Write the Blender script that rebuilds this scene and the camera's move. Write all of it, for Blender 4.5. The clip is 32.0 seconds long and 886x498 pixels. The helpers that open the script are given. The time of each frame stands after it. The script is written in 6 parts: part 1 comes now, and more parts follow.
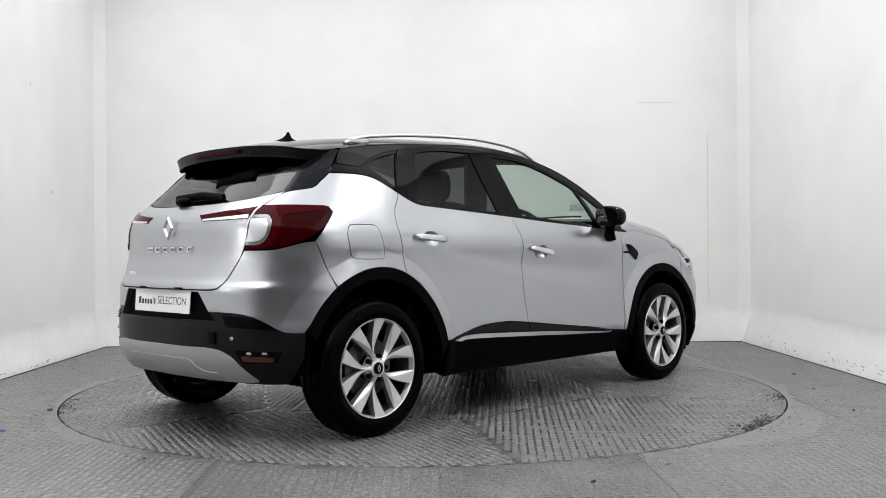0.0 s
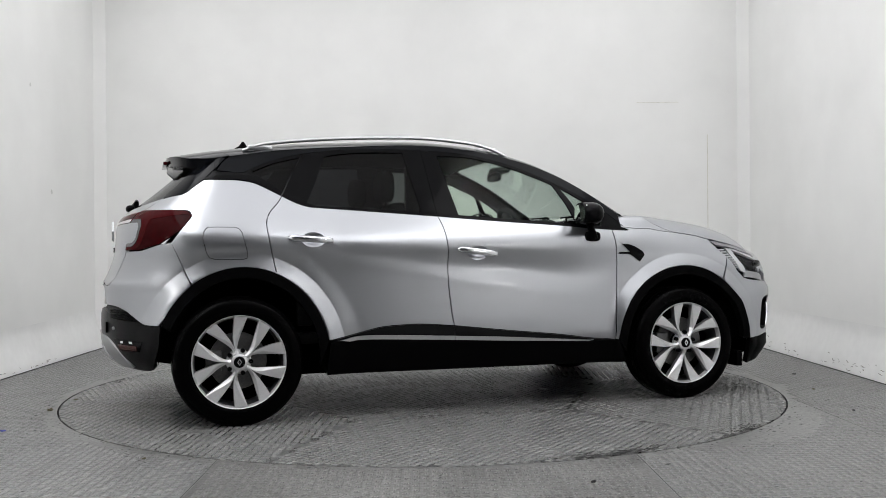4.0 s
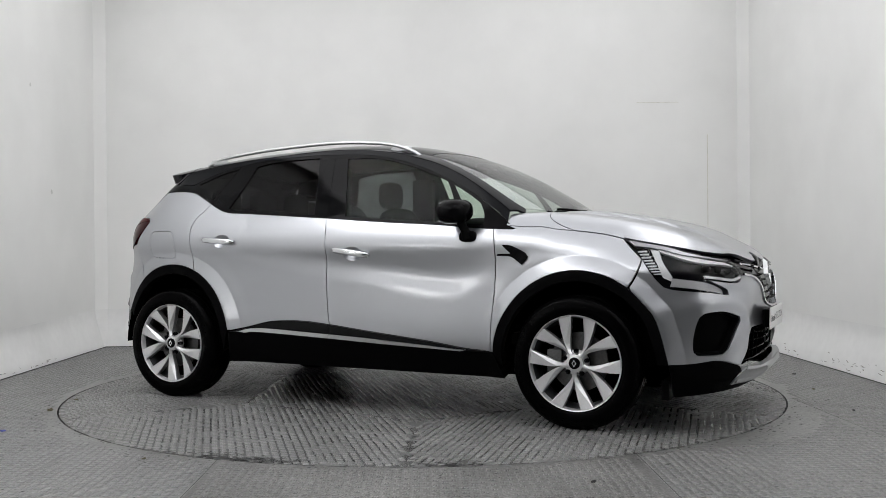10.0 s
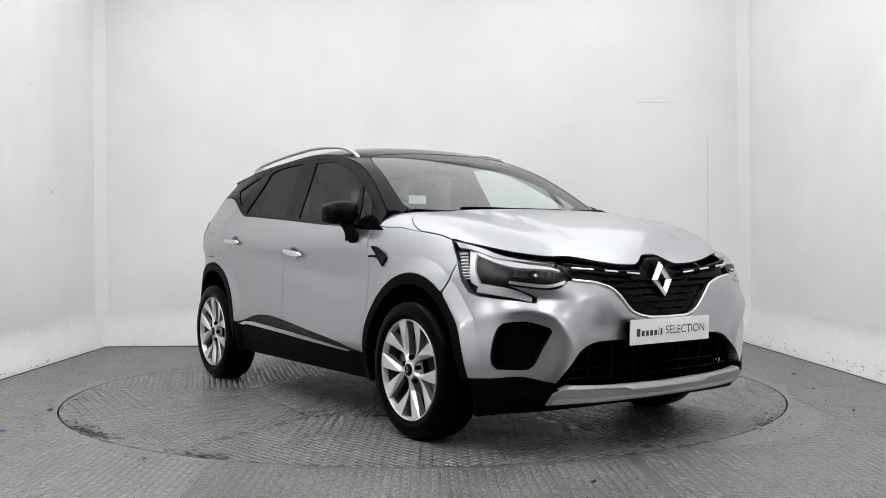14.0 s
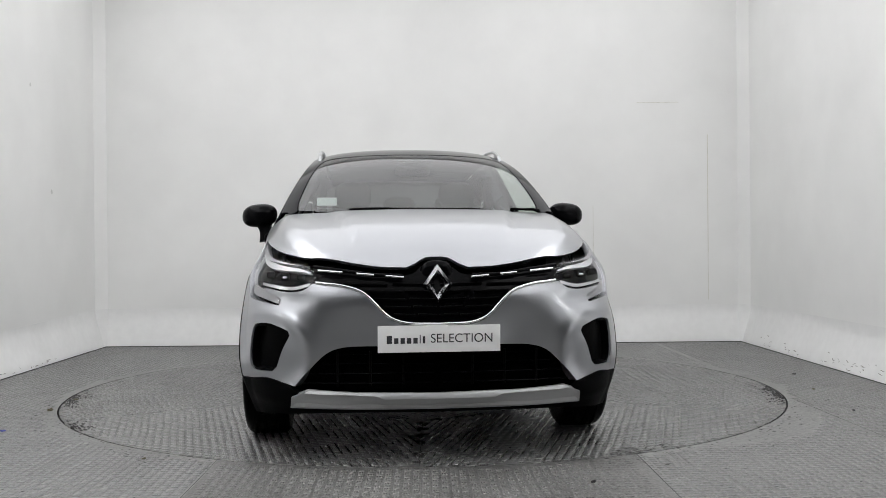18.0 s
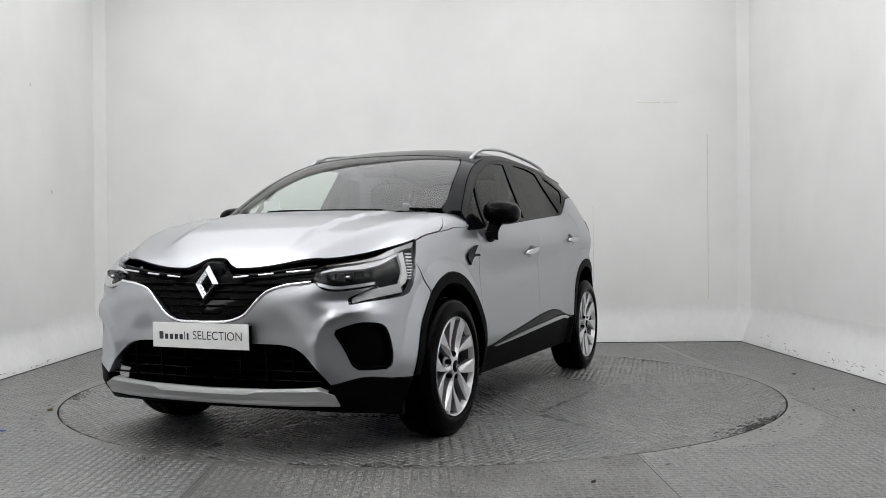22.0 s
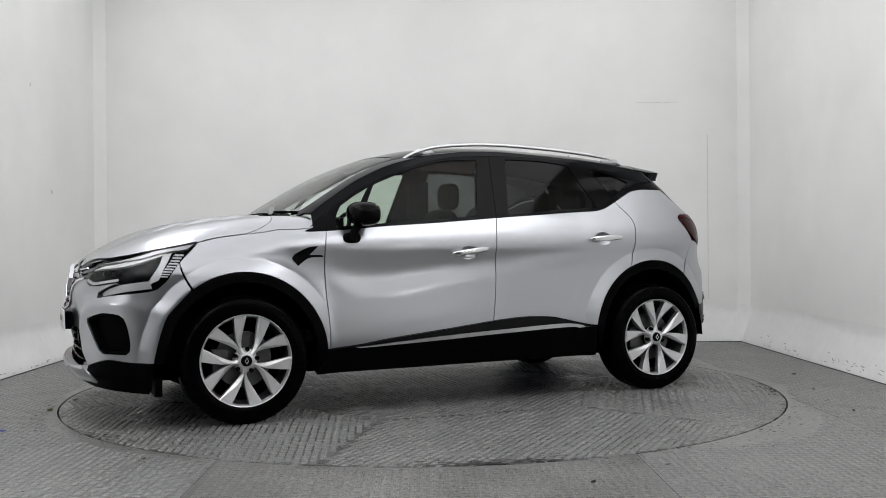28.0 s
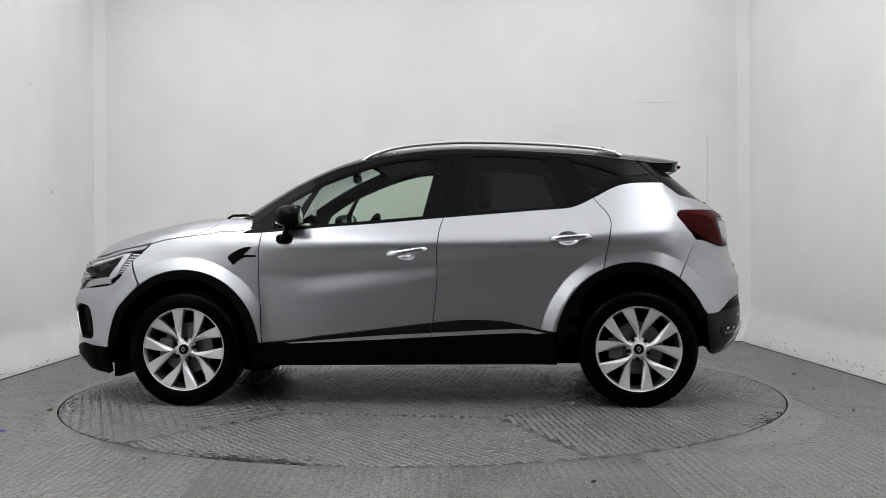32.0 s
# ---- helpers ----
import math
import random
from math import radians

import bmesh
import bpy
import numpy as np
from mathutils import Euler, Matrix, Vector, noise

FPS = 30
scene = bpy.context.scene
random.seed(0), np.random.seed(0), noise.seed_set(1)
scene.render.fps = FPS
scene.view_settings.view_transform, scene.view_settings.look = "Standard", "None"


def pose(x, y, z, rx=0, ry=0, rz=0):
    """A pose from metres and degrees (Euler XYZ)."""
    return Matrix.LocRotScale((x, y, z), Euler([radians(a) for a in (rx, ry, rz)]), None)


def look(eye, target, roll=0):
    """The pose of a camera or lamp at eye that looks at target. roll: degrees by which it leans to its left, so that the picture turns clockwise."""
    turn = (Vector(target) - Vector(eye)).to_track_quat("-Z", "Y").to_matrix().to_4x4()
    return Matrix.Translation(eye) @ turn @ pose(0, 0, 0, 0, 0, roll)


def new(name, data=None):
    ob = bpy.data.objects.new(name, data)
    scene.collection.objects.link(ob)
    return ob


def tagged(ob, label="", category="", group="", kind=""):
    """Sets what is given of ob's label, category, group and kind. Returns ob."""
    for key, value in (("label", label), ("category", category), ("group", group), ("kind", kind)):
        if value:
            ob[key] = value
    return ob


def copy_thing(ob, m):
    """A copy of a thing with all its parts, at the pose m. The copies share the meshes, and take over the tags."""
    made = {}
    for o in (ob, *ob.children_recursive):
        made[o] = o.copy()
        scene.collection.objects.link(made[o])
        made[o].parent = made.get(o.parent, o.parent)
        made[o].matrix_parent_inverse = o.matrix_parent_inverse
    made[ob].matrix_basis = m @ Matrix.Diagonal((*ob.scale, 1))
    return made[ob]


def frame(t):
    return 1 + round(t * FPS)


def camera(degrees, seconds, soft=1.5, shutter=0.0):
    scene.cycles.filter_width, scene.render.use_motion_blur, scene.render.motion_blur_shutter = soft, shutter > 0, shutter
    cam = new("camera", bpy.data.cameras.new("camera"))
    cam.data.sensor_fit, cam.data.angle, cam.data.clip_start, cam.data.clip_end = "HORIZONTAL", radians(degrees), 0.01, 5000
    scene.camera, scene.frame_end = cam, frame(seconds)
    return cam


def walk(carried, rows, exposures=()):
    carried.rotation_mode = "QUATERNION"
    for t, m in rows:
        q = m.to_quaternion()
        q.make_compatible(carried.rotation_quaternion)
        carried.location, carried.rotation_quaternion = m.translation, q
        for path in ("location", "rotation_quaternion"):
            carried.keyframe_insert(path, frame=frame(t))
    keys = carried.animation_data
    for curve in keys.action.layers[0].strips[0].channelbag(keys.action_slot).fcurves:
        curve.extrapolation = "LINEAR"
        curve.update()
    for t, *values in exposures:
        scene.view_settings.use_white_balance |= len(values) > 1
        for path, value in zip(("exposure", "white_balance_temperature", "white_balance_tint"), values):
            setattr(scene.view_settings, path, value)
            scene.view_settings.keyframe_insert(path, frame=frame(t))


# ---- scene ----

# camera: it stands still on a low tripod in front of the turntable
cam = camera(50.66, 32.0, soft=0.9)
EYE = Vector((0.0, -6.159, 0.924))
STAND = look(EYE, EYE + Vector((0.02018, 0.99979, -0.00233)), -0.47)
walk(cam, [(0, STAND), (32, STAND)], exposures=[(0, 0.35), (1, 0.33), (3, 0.22), (6, -0.03), (7, 0.03), (8, 0.0), (10, -0.02), (12, 0.25), (14, 0.28), (17, 0.07), (18, 0.07), (21, 0.08), (23, 0.12), (25, 0.29), (28, -0.02), (30, -0.13), (32, -0.01)])

# light: luminous ceiling of the photo booth, faint grey surroundings
LAMP_BACK, LAMP_MID, LAMP_SIDE, LAMP_LEFT, EXPOSURE = 1.1, 0.95, 2.7, 3.7, 0.0
world = bpy.data.worlds.new("world")
world.use_nodes = True
world.node_tree.nodes["Background"].inputs[0].default_value = (0.5, 0.52, 0.55, 1)
world.node_tree.nodes["Background"].inputs[1].default_value = 0.02
scene.world = world
scene.view_settings.exposure = EXPOSURE


# ---- materials ----
def mat(name, color, rough=0.5, metal=0.0, coat=0.0, spec=0.5, grain=0.0, scale=60.0, bump=0.0, bscale=300.0,
        rough_var=0.0, stain=0.0, stain_scale=2.0, stretch=(1, 1, 1), emit=0.0, coat_rough=0.03):
    """A procedural surface: base colour with fine grain and broad stains, uneven gloss and a fine bump."""
    m = bpy.data.materials.new(name)
    m.use_nodes = True
    nt = m.node_tree
    b = nt.nodes["Principled BSDF"]
    b.inputs["Base Color"].default_value = (*color, 1)
    b.inputs["Roughness"].default_value = rough
    b.inputs["Metallic"].default_value = metal
    b.inputs["Coat Weight"].default_value = coat
    b.inputs["Coat Roughness"].default_value = coat_rough
    b.inputs["Specular IOR Level"].default_value = spec
    if emit:
        b.inputs["Emission Color"].default_value = (*color, 1)
        b.inputs["Emission Strength"].default_value = emit
    tex = nt.nodes.new("ShaderNodeTexCoord")
    mp = nt.nodes.new("ShaderNodeMapping")
    mp.inputs["Scale"].default_value = stretch
    nt.links.new(tex.outputs["Object"], mp.inputs["Vector"])

    def noise_at(s, detail=4):
        n = nt.nodes.new("ShaderNodeTexNoise")
        n.inputs["Scale"].default_value = s
        n.inputs["Detail"].default_value = detail
        nt.links.new(mp.outputs[0], n.inputs["Vector"])
        return n
    if grain or stain:
        col = None
        for amount, s in ((grain, scale), (stain, stain_scale)):
            if not amount:
                continue
            n = noise_at(s, 6)
            ramp = nt.nodes.new("ShaderNodeMapRange")
            ramp.inputs["From Min"].default_value, ramp.inputs["From Max"].default_value = 0.3, 0.7
            ramp.inputs["To Min"].default_value, ramp.inputs["To Max"].default_value = 1 - amount, 1 + amount * 0.6
            nt.links.new(n.outputs["Fac"], ramp.inputs["Value"])
            mix = nt.nodes.new("ShaderNodeVectorMath")
            mix.operation = "SCALE"
            if col is None:
                mix.inputs[0].default_value = color
            else:
                nt.links.new(col, mix.inputs[0])
            nt.links.new(ramp.outputs[0], mix.inputs["Scale"])
            col = mix.outputs[0]
        nt.links.new(col, b.inputs["Base Color"])
    if rough_var:
        n = noise_at(stain_scale * 3)
        ramp = nt.nodes.new("ShaderNodeMapRange")
        ramp.inputs["To Min"].default_value, ramp.inputs["To Max"].default_value = rough - rough_var, rough + rough_var
        nt.links.new(n.outputs["Fac"], ramp.inputs["Value"])
        nt.links.new(ramp.outputs[0], b.inputs["Roughness"])
    if bump:
        n = noise_at(bscale, 3)
        bp = nt.nodes.new("ShaderNodeBump")
        bp.inputs["Strength"].default_value = bump
        bp.inputs["Distance"].default_value = 0.002
        nt.links.new(n.outputs["Fac"], bp.inputs["Height"])
        nt.links.new(bp.outputs[0], b.inputs["Normal"])
    return m


def glass(name, tint, gloss=0.05, rise=0.8):
    """A thin pane: tinted see-through body with a mirror gloss that rises at grazing angles, alike from both sides."""
    m = bpy.data.materials.new(name)
    m.use_nodes = True
    nt = m.node_tree
    nt.nodes.clear()
    out = nt.nodes.new("ShaderNodeOutputMaterial")
    mix = nt.nodes.new("ShaderNodeMixShader")
    lw = nt.nodes.new("ShaderNodeLayerWeight")
    lw.inputs["Blend"].default_value = 0.5
    pw = nt.nodes.new("ShaderNodeMath")
    pw.operation = "POWER"
    pw.inputs[1].default_value = 4.0
    ma = nt.nodes.new("ShaderNodeMath")
    ma.operation = "MULTIPLY_ADD"
    ma.inputs[1].default_value, ma.inputs[2].default_value = rise, gloss
    tr = nt.nodes.new("ShaderNodeBsdfTransparent")
    tr.inputs[0].default_value = (*tint, 1)
    gl = nt.nodes.new("ShaderNodeBsdfGlossy")
    gl.inputs["Roughness"].default_value = 0.01
    for a, c in ((lw.outputs["Facing"], pw.inputs[0]), (pw.outputs[0], ma.inputs[0]), (ma.outputs[0], mix.inputs[0]), (tr.outputs[0], mix.inputs[1]), (gl.outputs[0], mix.inputs[2]), (mix.outputs[0], out.inputs[0])):
        nt.links.new(a, c)
    return m


SILVER = mat("silver_paint", (0.43, 0.44, 0.465), 0.29, 0.95, coat=0.5, grain=0.05, scale=900, bump=0.02, bscale=1500)
BLACK_PAINT = mat("black_paint", (0.004, 0.0045, 0.006), 0.10, 0.0, spec=0.09, grain=0.15, scale=700)
CLADDING = mat("black_plastic", (0.0018, 0.0018, 0.002), 0.45, spec=0.025, grain=0.15, scale=400, bump=0.15, bscale=700)
SATIN_BLACK = mat("satin_black_plastic", (0.006, 0.006, 0.0065), 0.34, spec=0.12, grain=0.15, scale=400, bump=0.1, bscale=700)
GLOSS_BLACK = mat("gloss_black", (0.0025, 0.0025, 0.003), 0.07, spec=0.06, grain=0.1, scale=200)
DARK = mat("dark_liner", (0.0012, 0.0012, 0.0012), 0.9, spec=0.0, grain=0.2, scale=90)
RUBBER = mat("tyre_rubber", (0.001, 0.001, 0.0011), 0.22, spec=0.03, grain=0.2, scale=60, bump=0.15, bscale=260)
CHROME = mat("chrome", (0.82, 0.83, 0.85), 0.08, 1.0, grain=0.03, scale=50)
ALLOY = mat("machined_alloy", (0.70, 0.70, 0.71), 0.42, 0.75, grain=0.05, scale=120)
BARREL = mat("dark_barrel", (0.10, 0.10, 0.105), 0.4, 0.7, grain=0.15, scale=80)
ALLOY_GREY = mat("painted_alloy", (0.34, 0.34, 0.35), 0.35, 0.7, grain=0.1, scale=150)
EMBLEM = mat("dark_chrome", (0.74, 0.75, 0.77), 0.14, 1.0, grain=0.03, scale=50)
RAIL = mat("satin_rail", (0.58, 0.59, 0.60), 0.3, 1.0, grain=0.05, scale=120)
HANDLE = mat("satin_handle", (0.70, 0.71, 0.73), 0.2, 1.0, grain=0.03, scale=200)
STEEL = mat("brake_steel", (0.35, 0.34, 0.33), 0.35, 1.0, grain=0.2, scale=80)
SKID = mat("satin_silver", (0.42, 0.425, 0.43), 0.45, 0.6, grain=0.06, scale=300)
PLATE = mat("plate_white", (0.80, 0.80, 0.79), 0.4, grain=0.03, scale=20, coat=0.2)
INK = mat("plate_ink", (0.03, 0.03, 0.035), 0.5)
RED_LENS = mat("red_lens", (0.045, 0.0007, 0.0018), 0.06, spec=0.05, grain=0.15, scale=60)
DARK_RED = mat("dark_red_lens", (0.026, 0.0005, 0.0012), 0.06, spec=0.05, grain=0.2, scale=40)
WHITE_LENS = mat("white_lens", (0.56, 0.57, 0.58), 0.15, coat=0.6, grain=0.06, scale=90)
REFLEX = mat("red_reflector", (0.045, 0.0015, 0.0012), 0.2, coat=0.2, grain=0.05, scale=200)
SEAT = mat("seat_fabric", (0.007, 0.007, 0.008), 0.85, spec=0.1, grain=0.3, scale=220, bump=0.3, bscale=500)
TRIM_GREY = mat("cabin_lining", (0.07, 0.07, 0.07), 0.8, spec=0.2, grain=0.1, scale=150)
DASH = mat("dashboard_plastic", (0.007, 0.007, 0.0075), 0.6, spec=0.1, grain=0.2, scale=300, bump=0.2, bscale=400)
PAPER = mat("paper", (0.75, 0.78, 0.76), 0.6, grain=0.05, scale=30)
GLASS_FRONT = glass("clear_glass", (0.73, 0.81, 0.74), 0.009, 0.6)
GLASS_REAR = glass("privacy_glass", (0.11, 0.115, 0.12), 0.011, 0.5)
GLASS_SCREEN = glass("windscreen_glass", (0.74, 0.80, 0.78), 0.12, 0.7)
GLASS_BACK = glass("rear_glass", (0.10, 0.102, 0.105), 0.05, 0.7)
GLASS_LAMP = glass("lamp_cover", (0.96, 0.96, 0.97), 0.015, 0.5)
WALL = mat("white_wall", (0.85, 0.85, 0.835), 0.42, grain=0.02, scale=3, stain=0.05, stain_scale=0.9, rough_var=0.12, bump=0.04, bscale=12)
COVE = mat("white_cove", (0.82, 0.82, 0.81), 0.45, grain=0.03, scale=14, stain=0.05, stain_scale=1.7, rough_var=0.1)
GREY_WALL = mat("grey_wall", (0.05, 0.05, 0.053), 0.8, grain=0.1, scale=5)
CEILING = mat("white_ceiling", (0.75, 0.75, 0.74), 0.8, grain=0.03, scale=6)
FLOOR = mat("steel_floor", (0.25, 0.25, 0.243), 0.36, 0.5, spec=0.45, grain=0.42, scale=45, stain=0.18, stain_scale=1.3, rough_var=0.08, bump=0.5, bscale=130)
DISC = mat("steel_disc", (0.115, 0.115, 0.113), 0.27, 0.1, spec=0.5, grain=0.3, scale=48, stain=0.14, stain_scale=1.9, rough_var=0.05, bump=0.2, bscale=160)
TREAD = mat("steel_tread", (0.235, 0.235, 0.231), 0.30, 0.85, grain=0.3, scale=35, stain=0.15, stain_scale=1.7, rough_var=0.05)
ROUGH_PLATE = mat("rough_steel", (0.19, 0.188, 0.182), 0.42, 0.35, spec=0.4, grain=0.55, scale=90, stain=0.25, stain_scale=2.2, bump=0.8, bscale=110)
LAMP_BOX = mat("lamp_housing", (0.004, 0.004, 0.005), 0.2, spec=0.05, grain=0.15, scale=120)
BRAKE = mat("dark_brake_steel", (0.13, 0.13, 0.13), 0.45, 0.9, grain=0.2, scale=80)
GUIDE = mat("smoky_guide", (0.14, 0.14, 0.145), 0.2, 0.9, grain=0.1, scale=150)
GRIME = mat("black_grime", (0.02, 0.02, 0.02), 0.8, grain=0.4, scale=60)
LEAF = mat("dry_leaf", (0.10, 0.09, 0.05), 0.8, grain=0.3, scale=90)
BLUE = mat("blue_scrap", (0.04, 0.05, 0.30), 0.6, grain=0.2, scale=90)


# ---- mesh helpers ----
def obj(name, verts, faces, material, parent=None, label="", smooth=0.0):
    me = bpy.data.meshes.new(name)
    me.from_pydata([tuple(v) for v in verts], [], [tuple(f) for f in faces])
    me.update()
    if material:
        me.materials.append(material)
    ob = new(name, me)
    if smooth:
        me.shade_smooth()
        me.set_sharp_from_angle(angle=radians(smooth))
    ob.parent = parent
    if label:
        ob["label"] = label
    return ob


def part(name, bm, material, parent=None, label="", smooth=35):
    """Links a bmesh as one mesh object under a thing or under a part."""
    bmesh.ops.recalc_face_normals(bm, faces=bm.faces)
    me = bpy.data.meshes.new(name)
    bm.to_mesh(me)
    bm.free()
    me.materials.append(material)
    if smooth:
        me.shade_smooth()
        me.set_sharp_from_angle(angle=radians(smooth))
    ob = new(name, me)
    ob.parent = parent
    if label:
        ob["label"] = label
    return ob


def add_box(bm, x0, x1, y0, y1, z0, z1, bevel=0.0):
    vs = [bm.verts.new((x, y, z)) for x in (x0, x1) for y in (y0, y1) for z in (z0, z1)]
    fs = [bm.faces.new([vs[i] for i in q]) for q in ((0, 1, 3, 2), (4, 6, 7, 5), (0, 4, 5, 1), (2, 3, 7, 6), (0, 2, 6, 4), (1, 5, 7, 3))]
    if bevel:
        es = list({e for f in fs for e in f.edges})
        bmesh.ops.bevel(bm, geom=es, offset=bevel, segments=2, profile=0.7, affect="EDGES")
    return bm


def box(x0, x1, y0, y1, z0, z1, bevel=0.0):
    return add_box(bmesh.new(), x0, x1, y0, y1, z0, z1, bevel)


def curve(*pts):
    """A smooth function through the points (a, b), level beyond its ends."""
    xs, ys = np.array(sorted(pts)).T
    d = np.diff(ys) / np.diff(xs)
    m = np.concatenate([[d[0]], (d[:-1] * np.diff(xs)[1:] + d[1:] * np.diff(xs)[:-1]) / (xs[2:] - xs[:-2]), [d[-1]]])
    for i, s in enumerate(d):
        lim = 3 * abs(s)
        m[i] = max(-lim, min(lim, m[i])) if m[i] * s > 0 or abs(s) > 1e-9 else 0
        m[i + 1] = max(-lim, min(lim, m[i + 1])) if abs(s) > 1e-9 else 0

    # tabulated once, then read between neighbours
    n = 1200
    q = np.linspace(xs[0], xs[-1], n + 1)
    i = np.clip(np.searchsorted(xs, q, side="right") - 1, 0, len(xs) - 2)
    h = xs[i + 1] - xs[i]
    t = (q - xs[i]) / h
    table = (ys[i] * (2 * t**3 - 3 * t * t + 1) + ys[i + 1] * (3 * t * t - 2 * t**3) + h * m[i] * (t**3 - 2 * t * t + t) + h * m[i + 1] * (t**3 - t * t)).tolist()
    lo, gain = float(xs[0]), n / float(xs[-1] - xs[0])

    def f(a):
        u = (a - lo) * gain
        if u <= 0:
            return table[0]
        if u >= n:
            return table[n]
        k = int(u)
        return table[k] + (table[k + 1] - table[k]) * (u - k)
    return f


def sstep(a, b, x):
    t = min(max((x - a) / (b - a), 0), 1)
    return t * t * (3 - 2 * t)


def smooth_line(pts, step=0.02):
    """Points along a smooth line through pts (of any dimension)."""
    p = [np.array(q, float) for q in pts]
    if len(p) < 3:
        n = max(1, int(np.linalg.norm(p[1] - p[0]) / step))
        return [tuple(p[0] + (p[1] - p[0]) * i / n) for i in range(n + 1)]
    out = []
    for i in range(len(p) - 1):
        a, b = p[i], p[i + 1]
        ta = (p[i + 1] - p[i - 1]) / 2 if i else b - a
        tb = (p[i + 2] - p[i]) / 2 if i + 2 < len(p) else b - a
        n = max(1, int(np.linalg.norm(b - a) / step))
        for k in range(n):
            t = k / n
            out.append(tuple(a * (2 * t**3 - 3 * t * t + 1) + b * (3 * t * t - 2 * t**3) + ta * (t**3 - 2 * t * t + t) + tb * (t**3 - t * t)))
    return out + [tuple(p[-1])]


def loop(*pieces, step=0.02):
    """A closed outline of smooth pieces with corners between them."""
    out = []
    for p in pieces:
        for q in (smooth_line(p, step) if len(p) > 1 else p):
            if not out or math.dist(q, out[-1]) > 1e-4:
                out.append(q)
    if math.dist(out[0], out[-1]) < 1e-4:
        out.pop()
    # straight gaps between pieces
    res = []
    for a, b in zip(out, out[1:] + out[:1]):
        n = max(1, int(math.dist(a, b) / step))
        res += [(a[0] + (b[0] - a[0]) * i / n, a[1] + (b[1] - a[1]) * i / n) for i in range(n)]
    return res


def mirror_loop(half):
    """The outline on both sides of the axis a = 0, from an open half line that starts and ends on it."""
    return half + [(-a, b) for a, b in reversed(half) if a > 1e-4]


def inside(loops, pts):
    """For each point, whether it lies within the outlines (even-odd)."""
    p = np.asarray(pts, float).reshape(-1, 2)
    c = np.zeros(len(p), bool)
    x, y = p[:, 0], p[:, 1]
    for lp in loops:
        a = np.asarray(lp, float)
        b = np.roll(a, 1, 0)
        for (xi, yi), (xj, yj) in zip(a.tolist(), b.tolist()):
            if yi != yj:
                c ^= ((yi > y) != (yj > y)) & (x < (xj - xi) * (y - yi) / (yj - yi) + xi)
    return c


